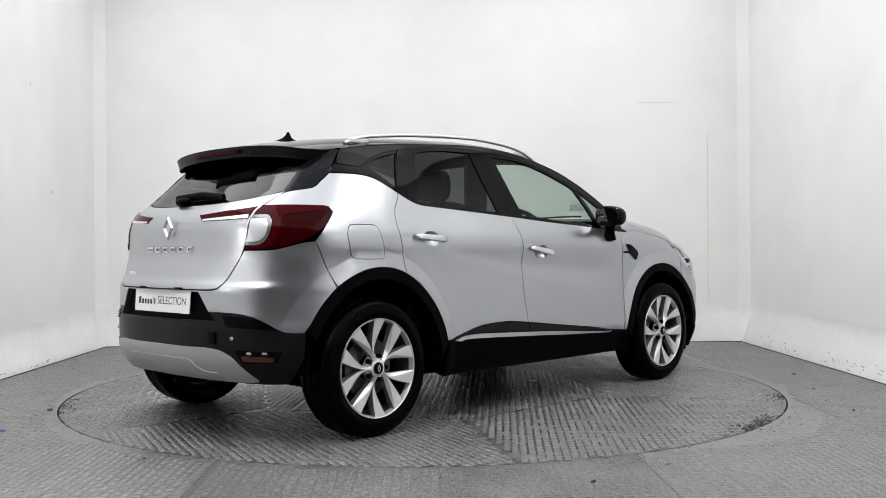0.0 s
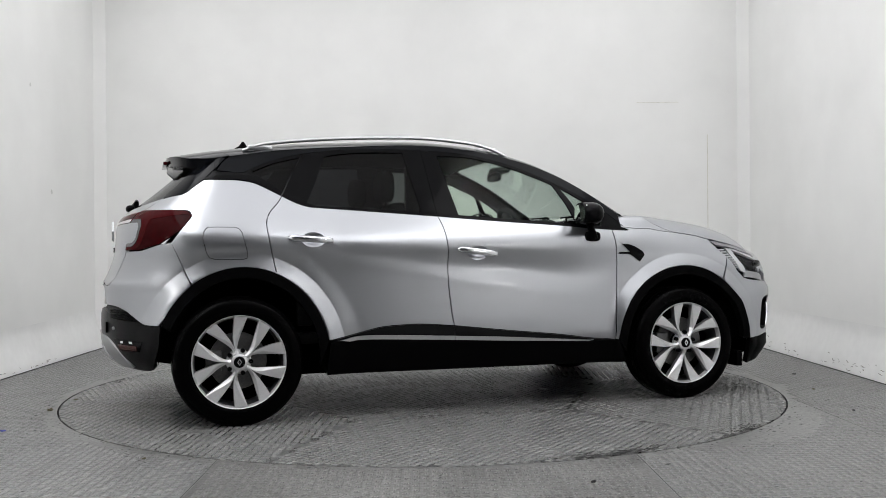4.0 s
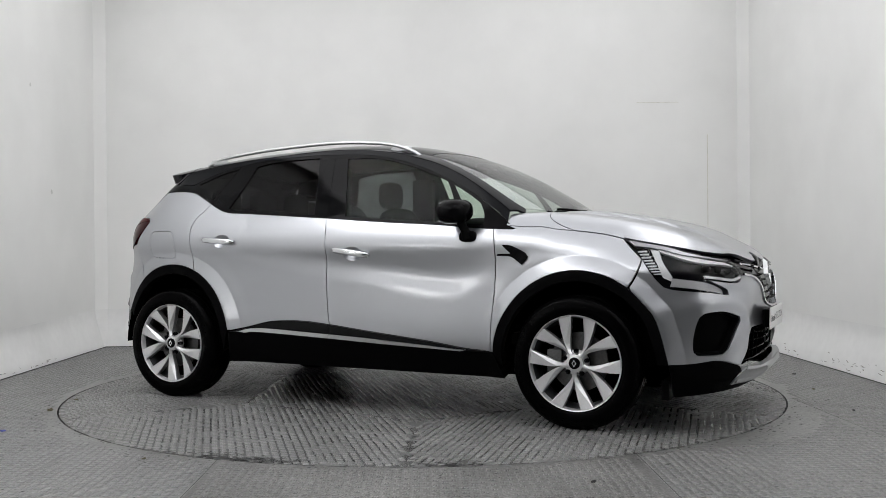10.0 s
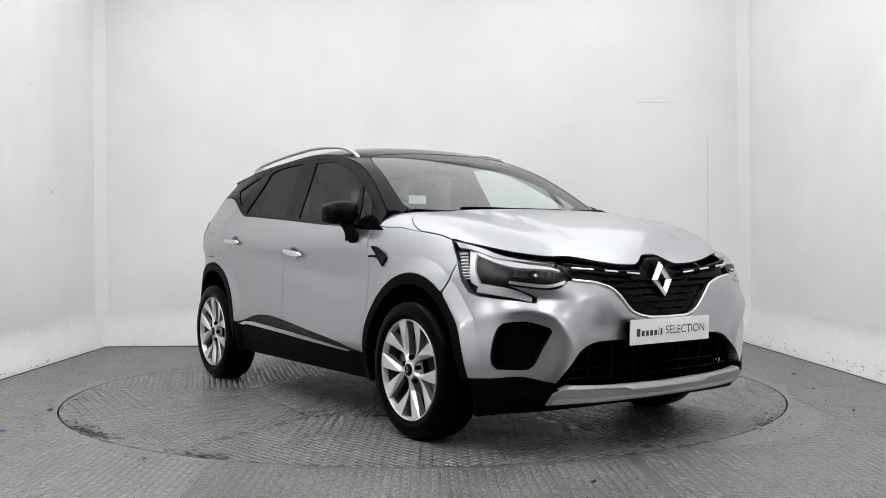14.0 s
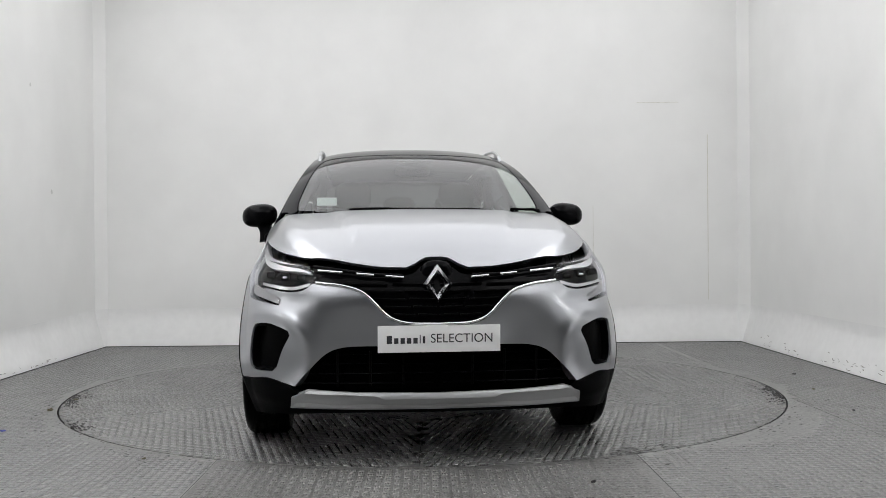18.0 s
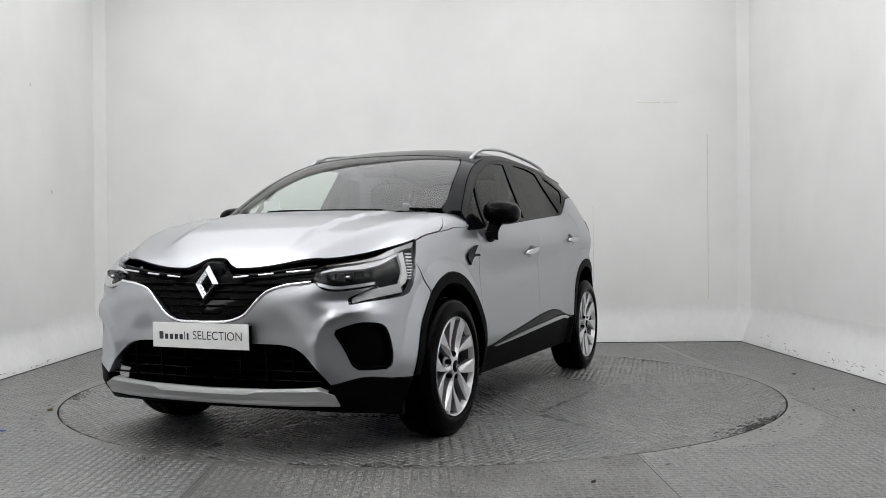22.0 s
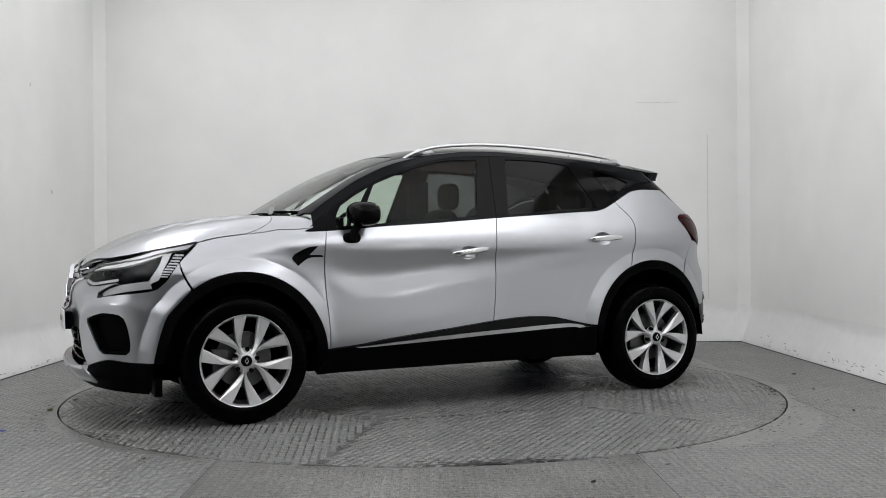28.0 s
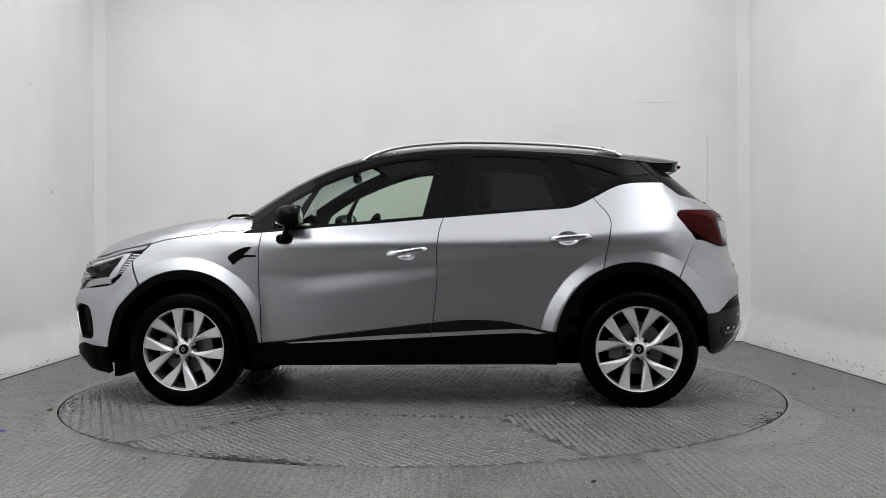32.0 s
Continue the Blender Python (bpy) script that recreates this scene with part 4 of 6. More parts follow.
    panel("cant_rail", [loop(cut_line(DLO_TOP, -1.277, 0.93), edge_line(0.93, -1.34), [(-1.40, 1.38), (-1.43, 1.345)], [(-1.43, 1.345), (-1.35, 1.338), (-1.277, 1.333)])], S, BLACK_PAINT, car, "gloss black roof side rail", depth=0.01)
    panel("pillar_trim", [inset(loop([X(-1.480, 1.292), (-1.35, 1.292), (-1.287, 1.288), (-1.219, 1.274), (-1.10, 1.215)], [(-1.10, 1.215), (-1.20, 1.30), (-1.277, 1.331), (-1.35, 1.335), X(-1.43, 1.341)]))], S, GLOSS_BLACK, car, "gloss black rear pillar trim", depth=0.01)
    f_glass = loop([(-0.165, 1.455), (0.054, 1.444), (0.27, 1.392), (0.45, 1.326), (0.535, 1.290)], [(0.535, 1.290), (0.60, 1.17), (0.645, 1.052)], [(0.645, 1.052), (0.30, 1.077), (-0.085, 1.105)])
    tri = loop([(0.575, 1.272), (0.66, 1.225), (0.755, 1.163)], [(0.755, 1.163), (0.79, 1.10), (0.80, 1.042)], [(0.80, 1.042), (0.685, 1.048)], [(0.685, 1.048), (0.64, 1.17), (0.575, 1.272)])
    r_glass = loop([(-0.365, 1.468), (-0.61, 1.463), (-0.76, 1.447), (-0.825, 1.432)], [(-0.825, 1.432), (-0.88, 1.30), (-0.945, 1.168)], [(-0.945, 1.168), (-0.90, 1.157), (-0.777, 1.149), (-0.30, 1.119)])
    q_glass = loop([(-0.965, 1.425), (-1.10, 1.393), (-1.235, 1.338)], [(-1.235, 1.338), (-1.15, 1.282), (-1.075, 1.228)], [(-1.075, 1.228), (-1.02, 1.33), (-0.965, 1.425)])
    panel("window_frame", [inset(loop(cut_line(BELT, -0.212, 0.984), cut_line(DLO_TOP, 0.984, -0.255), [(-0.255, 1.484), (-0.212, 1.096)]), 0.0015), f_glass, tri], S, GLOSS_BLACK, door, "gloss black window frame", depth=0.012, lift=-0.002)
    panel("window_frame", [inset(loop(cut_line(BELT, -0.212, -1.080), [(-1.080, 1.203), (-1.02, 1.32), (-0.945, 1.446)], cut_line(DLO_TOP, -0.945, -0.255), [(-0.255, 1.484), (-0.212, 1.096)]), 0.0015), r_glass], S, GLOSS_BLACK, rdoor, "gloss black window frame", depth=0.012, lift=-0.002)
    panel("quarter_frame", [inset(loop([(-1.083, 1.205), (-1.10, 1.215), (-1.20, 1.295), (-1.277, 1.331)], cut_line(DLO_TOP, -1.277, -0.95), [(-0.95, 1.444), (-1.02, 1.32), (-1.083, 1.205)]), 0.0015), q_glass], S, GLOSS_BLACK, car, "gloss black quarter window frame", depth=0.012, lift=-0.002)
    for nm, lp, m, par, lab in (("window_glass", f_glass, GLASS_FRONT, door, "clear side window glass"), ("window_glass", tri, GLASS_FRONT, door, "small triangular window glass"),
                                ("window_glass", r_glass, GLASS_REAR, rdoor, "dark tinted window glass"), ("quarter_glass", q_glass, GLASS_REAR, car, "dark tinted quarter glass")):
        g = panel(nm, [inset(lp, -0.004)], S, m, par, lab, lift=-0.009, depth=0.004, step=0.08)
        g.visible_shadow = False
    # head lamp: dark housing, cover
    hl = panel("headlamp", [inset(loop(LAMP, LAMP_LOW, HOOK), 0.001)], S, LAMP_BOX, car, "headlamp with black housing and white hooked light bar", lift=-0.035, depth=0.0, step=0.03)
    cover = panel("lens_cover", [inset(loop(LAMP, LAMP_LOW, HOOK), 0.002)], S, GLASS_LAMP, hl, "clear plastic lamp cover", lift=-0.001, depth=0.03, step=0.03)
    cover.visible_shadow = False
    for nm, lp in (("light_bar", loop([Y(0.545, 0.829), Y(0.60, 0.846), X(1.95, 0.860), X(1.86, 0.882), X(1.70, 0.918)], [X(1.745, 0.893), X(1.86, 0.862), X(1.95, 0.842), Y(0.60, 0.833), Y(0.548, 0.822)])),
                   ("light_block", loop([X(1.682, 0.912), X(1.725, 0.904)], [X(1.725, 0.904), X(1.755, 0.84), X(1.800, 0.768)], [X(1.797, 0.748), X(1.757, 0.765), X(1.728, 0.83), X(1.682, 0.912)])),
                   ("light_hook", loop([X(1.80, 0.762), Y(0.760, 0.742), Y(0.70, 0.712), Y(0.688, 0.703)], [Y(0.692, 0.690), Y(0.750, 0.702), X(1.79, 0.724)]))):
        panel(nm, [lp], S, SKID if nm == "light_hook" else WHITE_LENS, hl, "smoky clear light hook" if nm == "light_hook" else "white daytime light bar", lift=-0.018, depth=0.014, step=0.03)
    panel("lamp_brow", [inset(loop(LAMP[:-1], [Y(0.575, 0.849), X(1.86, 0.875), X(1.74, 0.904), X(1.66, 0.918), X(1.60, 0.925), X(1.56, 0.950)]), 0.003)], S, ALLOY_GREY, hl, "grey satin brow of the lamp", lift=-0.010, depth=0.02, step=0.03)
    # tail lamp
    tl_out = loop([X(-1.548, 1.095), X(-1.56, 1.117), X(-1.62, 1.124), YR(0.575, 1.127)], [YR(0.575, 1.127), YR(0.558, 1.05), YR(0.540, 0.918)], [YR(0.540, 0.918), YR(0.62, 0.918), YR(0.68, 0.922), YR(0.765, 0.952)], [YR(0.765, 0.952), X(-1.60, 1.026), X(-1.548, 1.095)])
    tl = panel("tail_lamp", [inset(tl_out)], S, DARK_RED, car, "dark red tail lamp wrapped in a hook round the body corner", lift=0.004, step=0.025)
    band = loop([YR(0.577, 1.125), X(-1.62, 1.122), X(-1.556, 1.102)], [X(-1.556, 1.102), X(-1.62, 1.098), YR(0.690, 1.078)], [YR(0.690, 1.078), YR(0.686, 0.985), YR(0.655, 0.932), YR(0.545, 0.920)], [YR(0.549, 0.936), YR(0.622, 0.940), YR(0.656, 0.980), YR(0.658, 1.054), YR(0.636, 1.079), YR(0.568, 1.081)])
    panel("red_band", [band], S, RED_LENS, tl, "bright red outer light band", lift=0.0065, depth=0.003, step=0.02)
    guide = loop([YR(0.565, 1.079), YR(0.634, 1.077), YR(0.655, 1.052), YR(0.653, 0.982), YR(0.620, 0.942), YR(0.550, 0.938)], [YR(0.553, 0.954), YR(0.610, 0.958), YR(0.640, 0.984), YR(0.643, 1.040), YR(0.628, 1.062), YR(0.562, 1.062)])
    panel("light_guide", [guide], S, GUIDE, tl, "clear silvery light guide", lift=0.0075, depth=0.004, step=0.02)
    panel("inlay", [loop([YR(0.562, 1.061), YR(0.628, 1.061), YR(0.642, 1.040), YR(0.639, 0.985), YR(0.610, 0.959), YR(0.553, 0.955)], [YR(0.553, 0.955), YR(0.562, 1.061)])], S, SILVER, tl, "silver painted body inlay", lift=0.0065, depth=0.003, step=0.02)

# nose: bumper with its openings
def V(us):
    return [(UF - u, z) for u, z in us]
def VR(us):
    return [(u - UR, z) for u, z in us]

GRILLE_LOW = [Y(0.004, 0.595), Y(0.134, 0.599), Y(0.207, 0.626), Y(0.245, 0.66), Y(0.281, 0.698), Y(0.330, 0.738), Y(0.415, 0.763), Y(0.50, 0.768)]
half = [(0, 0.595)] + V(smooth_line(GRILLE_LOW)) + V(smooth_line([Y(0.512, 0.79), Y(0.575, 0.743), Y(0.64, 0.736), Y(0.70, 0.743), Y(0.758, 0.754)]))[1:] + V(smooth_line(HOOK[:8]))[1:]
half += V(smooth_line([X(1.70, 0.785), X(1.652, 0.853)])) + V(smooth_line([X(1.652, 0.853), X(1.597, 0.718)]))[1:] + V(U([p for p in arch_cut(True, 0.347, 0.7) if p[0] > 1.597]))[::-1]
half += V(smooth_line([X(1.776, 0.345), X(1.882, 0.349), X(1.998, 0.362), Y(0.612, 0.332)])) + V(smooth_line([Y(0.612, 0.332), Y(0.545, 0.408), Y(0.473, 0.474), Y(0.401, 0.497), Y(0.30, 0.501)]))[1:] + [(0, 0.501)]
clean = []
for p in half:
    if not clean or math.dist(p, clean[-1]) > 2e-3:
        clean.append(p)
fog = loop([X(1.915, 0.388), X(1.897, 0.405), X(1.895, 0.465), X(1.912, 0.548), X(1.940, 0.590), Y(0.735, 0.602), Y(0.685, 0.590), Y(0.640, 0.572)], [Y(0.640, 0.572), Y(0.632, 0.552), Y(0.663, 0.492), Y(0.692, 0.412), Y(0.712, 0.392), X(1.915, 0.388)])
fogv = V(fog)
bumper = panel("front_bumper", [inset(mirror_loop(clean), 0.0015), fogv, [(-a, b) for a, b in fogv]], front_of, SILVER, car, "silver painted front bumper", depth=0.05, step=0.018, extra=[(k * a, b) for k in (1, -1) for a, b in V(fold_points(True, FLARE_ROWS))])
for s in (-1, 1):
    opening = [(s * a, b) for a, b in fogv]
    bezel = panel("fog_bezel", [inset(opening, -0.004), inset(opening, 0.010)], front_of, CLADDING, bumper, "matt black bezel of the fog lamp opening", lift=-0.010, depth=0.035, step=0.03)
    panel("fog_insert", [inset(opening, 0.007)], front_of, CLADDING, bezel, "black insert of the bumper opening", lift=-0.042, depth=0.0, step=0.03)
panel("bumper_liner", [mirror_loop([(0, 0.86)] + V([Y(0.3, 0.86), Y(0.6, 0.84), X(1.9, 0.80), X(1.62, 0.78), X(1.62, 0.30)]) + [(0, 0.30)])], front_of, DARK, car, "black bumper liner", lift=-0.07, depth=0.0, step=0.06)
panel("front_valance", [mirror_loop(V([Y(0.004, 0.262)]) + V(smooth_line([Y(0.54, 0.264), Y(0.59, 0.285), Y(0.622, 0.328), X(1.998, 0.360), X(1.882, 0.346), X(1.779, 0.342)])) + V([X(1.80, 0.20)]) + V(smooth_line([X(1.80, 0.185), X(1.95, 0.20), Y(0.5, 0.215)])) + [(0, 0.215)])], front_of, CLADDING, car, "matt black lower front valance", lift=0.004, depth=0.03)
panel("skid_plate", [inset(mirror_loop([(0, 0.303)] + V(smooth_line([Y(0.33, 0.309), Y(0.50, 0.318), Y(0.555, 0.322)])) + V([Y(0.625, 0.293), Y(0.628, 0.240)]) + V(smooth_line([Y(0.47, 0.240), Y(0.2, 0.236)])) + [(0, 0.235)]))], front_of, SKID, car, "satin silver front skid plate", lift=0.014, depth=0.03)
def leaning(z0, slope):
    """The nose's surface, leaning forwards below the height z0."""
    def f(v, z):
        x, y, _ = front_of(v, z)
        return x + (z0 - z) * slope, y, z
    return f


panel("skid_ledge", [inset(mirror_loop([(0, 0.301)] + V(smooth_line([Y(0.33, 0.306), Y(0.50, 0.315), Y(0.55, 0.318)])) + V([Y(0.575, 0.302)]) + V([Y(0.52, 0.296), Y(0.27, 0.288), Y(0.235, 0.278)]) + [(0, 0.277)]))], leaning(0.318, 0.55), SKID, car, "raised upper ledge of the front skid plate", lift=0.014, depth=0.006, step=0.03)
panel("skid_lip", [inset(mirror_loop([(0, 0.258)] + V([Y(0.235, 0.259), Y(0.27, 0.268), Y(0.52, 0.275), Y(0.60, 0.270)]) + V([Y(0.61, 0.246)]) + V(smooth_line([Y(0.47, 0.243), Y(0.2, 0.240)])) + [(0, 0.239)]))], leaning(0.235, 0.6), SKID, car, "raised lower lip of the front skid plate", lift=0.030, depth=0.008, step=0.03)
grille = panel("grille", [mirror_loop([(0, 0.868)] + V(smooth_line([Y(0.04, 0.866), Y(0.07, 0.85), Y(0.10, 0.822), Y(0.135, 0.812)]))+ V(smooth_line([Y(0.135, 0.812), Y(0.264, 0.814), Y(0.41, 0.832), Y(0.54, 0.852)]))[1:] + V([Y(0.505, 0.785)]) + V(smooth_line(GRILLE_LOW))[::-1] + [(0, 0.595)])], front_of, GLOSS_BLACK, car, "gloss black radiator grille", lift=-0.02, depth=0.03)
hood = panel("hood", [inset(loop([(1.14, -0.62), (1.17, -0.25), (1.18, 0), (1.17, 0.25), (1.14, 0.62)], [(1.14, 0.62), (1.138, 0.69), (1.15, 0.735), (1.185, 0.759), (1.235, 0.775), (1.30, shoulder(1.30)[0])], [(x, shoulder(x)[0]) for x in (1.30, 1.38, 1.46, 1.55)], [(1.55, 0.770), (1.645, 0.755), (1.76, 0.72), (1.86, 0.67), (1.95, 0.60), (1.995, 0.545)],
              [(1.995, 0.545), (2.055, 0.41), (2.085, 0.26), (2.092, 0.135)], [(2.092, 0.135), (2.075, 0.09), (2.05, 0.05), (2.045, 0), (2.05, -0.05), (2.075, -0.09), (2.092, -0.135)],
              [(2.092, -0.135), (2.085, -0.26), (2.055, -0.41), (1.995, -0.545)], [(1.995, -0.545), (1.95, -0.60), (1.86, -0.67), (1.76, -0.72), (1.645, -0.755), (1.55, -0.770)], [(x, -shoulder(x)[0]) for x in (1.55, 1.46, 1.38, 1.30)], [(1.30, -shoulder(1.30)[0]), (1.235, -0.775), (1.185, -0.759), (1.15, -0.735), (1.138, -0.69), (1.14, -0.62)]))], hood_of, SILVER, car, "silver painted bonnet with two raised creases", step=0.03, blend=soften)

# roof, windscreen, tailgate
def rim(x, d=0.004):
    return roof_edge(x)[0] - d
XS = [0.93 - 0.04 * i for i in range(17)]
glass_edge = [(0.985, 0.655), (0.90, 0.655), (0.70, 0.615), (0.50, 0.570), (0.375, 0.530)]
top_edge = [(0.375, 0.530), (0.352, 0.50), (0.375, 0.30), (0.385, 0)]
screen_loop = loop([(x, y) for x, y in glass_edge], top_edge, [(x, -y) for x, y in top_edge[::-1]], [(x, -y) for x, y in glass_edge[::-1]], [(0.985, -0.655), (1.06, -0.45), (1.09, 0), (1.06, 0.45), (0.985, 0.655)])
screen = panel("windscreen", [inset(screen_loop, 0.001)], roof_of, GLASS_SCREEN, car, "clear laminated windscreen glass", depth=0.005, step=0.06, lift=-0.002)
screen.visible_shadow = False
roof = panel("roof", [inset(loop([(1.0, 0.70), (0.96, 0.715)], [(x, rim(x)) for x in XS], [(0.28, rim(0.28)), (-0.3, rim(-0.3)), (-0.8, rim(-0.8)), (-1.1, rim(-1.1)), (-1.34, rim(-1.34))],
             [(-1.34, rim(-1.34)), (-1.40, 0.4), (-1.42, 0), (-1.40, -0.4), (-1.34, -rim(-1.34))], [(-1.34, -rim(-1.34)), (-1.1, -rim(-1.1)), (-0.8, -rim(-0.8)), (-0.3, -rim(-0.3)), (0.28, -rim(0.28))], [(x, -rim(x)) for x in XS[::-1]], [(0.96, -0.715), (1.0, -0.70)],
             [(1.0, -0.70), (0.985, -0.660)], [(x, -y - 0.004) for x, y in glass_edge], [(x - 0.003, -y) for x, y in top_edge], [(x - 0.003, y) for x, y in top_edge[::-1]], [(x, y + 0.004) for x, y in glass_edge[::-1]], [(0.985, 0.660), (1.0, 0.70)]), 0.001)], roof_of, BLACK_PAINT, car, "gloss black painted roof and windscreen pillars", depth=0.012)
tip = [(-1.53, 0.585), (-1.565, 0.565), (-1.61, 0.47), (-1.65, 0.25), (-1.66, 0)]
spoiler = panel("spoiler", [inset(loop([(-1.343, rim(-1.34) - 0.003), (-1.403, 0.4), (-1.423, 0), (-1.403, -0.4), (-1.343, -rim(-1.34) + 0.003)], [(-1.343, -rim(-1.34)), (-1.45, -0.612), (-1.53, -0.585)], [(x, -y) for x, y in tip], tip[::-1], [(-1.53, 0.585), (-1.45, 0.612), (-1.343, rim(-1.34))]))], roof_of, BLACK_PAINT, car, "gloss black roof spoiler", depth=0.055, lift=0.002)
under = panel("spoiler_underside", [loop([(-1.45, 0.58), (-1.44, 0), (-1.45, -0.58)], [(x, -y) for x, y in tip], tip[::-1])], roof_of, GLOSS_BLACK, spoiler, "gloss black spoiler underside", lift=-0.050, depth=0.004)
glass_low = [(0, 1.142)] + VR(smooth_line([YR(0.2, 1.143), YR(0.4, 1.157), YR(0.55, 1.182), YR(0.60, 1.205)]))
gate_half = [(0, 1.140)] + VR(smooth_line([YR(0.2, 1.141), YR(0.4, 1.155), YR(0.55, 1.180), YR(0.605, 1.196)])) + VR(smooth_line([YR(0.605, 1.192), YR(0.570, 1.125), YR(0.556, 1.045), YR(0.538, 0.915), YR(0.52, 0.87), YR(0.475, 0.765), YR(0.44, 0.735), YR(0.40, 0.730)]))[1:] + [(0, 0.730)]
tailgate = panel("tailgate", [inset(mirror_loop(gate_half))], rear_of, SILVER, car, "silver painted tailgate", step=0.03)
rear_glass = panel("rear_window", [inset(mirror_loop(glass_low + VR(smooth_line([YR(0.60, 1.205), YR(0.585, 1.30), YR(0.553, 1.425)])) + [(0, 1.43)]))], rear_of, GLASS_BACK, tailgate, "dark tinted rear window glass", depth=0.005, lift=-0.004, step=0.06)
for s in (-1, 1):
    g = [YR(0.61, 1.19), X(-1.581, 1.217), X(-1.54, 1.247), X(-1.482, 1.292), X(-1.43, 1.345), X(-1.36, 1.415)]
    panel("gate_pillar", [inset(loop(g, [YR(0.545, 1.425), YR(0.57, 1.30), YR(0.590, 1.205)]), 0.001)], side_of(s), BLACK_PAINT, tailgate, "gloss black panel beside the rear window", depth=0.01)
    inner = loop([YR(0.556, 1.122), YR(0.35, 1.100), YR(0.22, 1.088)], [YR(0.22, 1.088), YR(0.262, 1.054)], [YR(0.262, 1.054), YR(0.40, 1.057), YR(0.545, 1.062)])
    il = panel("gate_lamp", [inset(inner)], side_of(s), RED_LENS, tailgate, "slim red lamp on the tailgate", lift=0.004, depth=0.01, step=0.02)
    panel("light_guide", [loop([YR(0.265, 1.066), YR(0.48, 1.078), YR(0.54, 1.083)], [YR(0.545, 1.066), YR(0.40, 1.060), YR(0.265, 1.058)])], side_of(s), CHROME, il, "clear light guide with chrome edge", lift=0.0055, depth=0.003, step=0.02)
half = [(0, 0.727)] + VR(smooth_line([YR(0.40, 0.727), YR(0.44, 0.731), YR(0.478, 0.765), YR(0.523, 0.87), YR(0.542, 0.914)])) + VR(smooth_line([YR(0.542, 0.914), YR(0.62, 0.914), YR(0.68, 0.918), YR(0.765, 0.948), X(-1.652, 0.955)]))[1:]
half += VR([X(-1.60, 0.835), X(-1.558, 0.737)]) + VR(U([p for p in arch_cut(False, 0.434, 0.53) if p[0] < -1.557 and p[1] > 0.53])) + VR(smooth_line([X(-1.72, 0.53), X(-1.79, 0.535), YR(0.68, 0.572), YR(0.63, 0.602), YR(0.55, 0.621), YR(0.40, 0.628)])) + VR([YR(0.335, 0.72)]) + [(0, 0.72)]
rb = panel("rear_bumper", [inset(mirror_loop(half), 0.0015)], rear_of, SILVER, car, "silver painted rear bumper corners", depth=0.03, step=0.022, extra=[(k * a, b) for k in (1, -1) for a, b in VR(fold_points(False, FLARE_ROWS))])
low = [(0, 0.585)] + VR([YR(0.445, 0.585)]) + VR([YR(0.402, 0.626)]) + VR(smooth_line([YR(0.402, 0.625), YR(0.55, 0.618), YR(0.63, 0.599), YR(0.68, 0.569), X(-1.79, 0.532), X(-1.715, 0.528)])) + VR(smooth_line([X(-1.715, 0.50), X(-1.725, 0.40), X(-1.74, 0.30)])) + VR(smooth_line([X(-1.76, 0.288), YR(0.6, 0.285), YR(0.3, 0.290)])) + [(0, 0.285)]
rlow = panel("rear_valance", [mirror_loop(low)], rear_of, SATIN_BLACK, car, "satin black lower rear bumper", depth=0.03, step=0.03, lift=-0.002)
panel("plate_recess", [mirror_loop([(0, 0.735)] + VR([YR(0.36, 0.735), YR(0.36, 0.722), YR(0.462, 0.580)]) + [(0, 0.580)])], rear_of, CLADDING, car, "matt black number plate recess", lift=-0.032, depth=0.0, step=0.04)
panel("rear_skid_plate", [inset(mirror_loop([(0, 0.462)] + VR(smooth_line([YR(0.38, 0.462), YR(0.47, 0.452), YR(0.53, 0.42)])) + VR(smooth_line([YR(0.585, 0.335), YR(0.60, 0.305), YR(0.5, 0.298)])) + VR(smooth_line([YR(0.5, 0.298), YR(0.3, 0.300)])) + [(0, 0.303)]))], rear_of, SKID, car, "satin silver rear skid plate", lift=0.009, depth=0.04)
panel("rear_liner", [mirror_loop([(0, 1.0)] + VR([YR(0.5, 1.0), X(-1.6, 0.9), X(-1.6, 0.35)]) + [(0, 0.3)])], rear_of, DARK, car, "black rear liner", lift=-0.06, depth=0.0, step=0.08)

# underbody and inner shell that closes the wheel wells
part("underbody", box(-1.5, 1.95, -0.62, 0.62, 0.22, 0.34, 0.04), DARK, car, "black underbody")
part("inner_shell", box(-0.80, 0.84, -0.79, 0.79, 0.26, 0.80, 0.05), DARK, car, "black door inner shell")
part("engine_bay", box(0.84, 1.95, -0.58, 0.58, 0.30, 0.80, 0.1), DARK, car, "dark engine bay shell")
part("boot_shell", box(-1.75, -0.80, -0.60, 0.60, 0.30, 0.95, 0.1), DARK, car, "dark boot floor shell")
for s in (-1, 1):
    for cx, lab in ((1.325, "front"), (-1.295, "rear")):
        bm = lathe([(s * 0.82, 0.425), (s * 0.58, 0.425), (s * 0.58, 0.02)], "y", 40)
        bmesh.ops.delete(bm, geom=[v for v in bm.verts if v.co.z < 0.0], context="VERTS")
        bmesh.ops.translate(bm, verts=bm.verts, vec=(cx, 0, 0.33))
        part("wheel_well", bm, DARK, car, "black wheel well liner")

# ---- wheels ----
R_TYRE, R_RIM = 0.339, 0.240


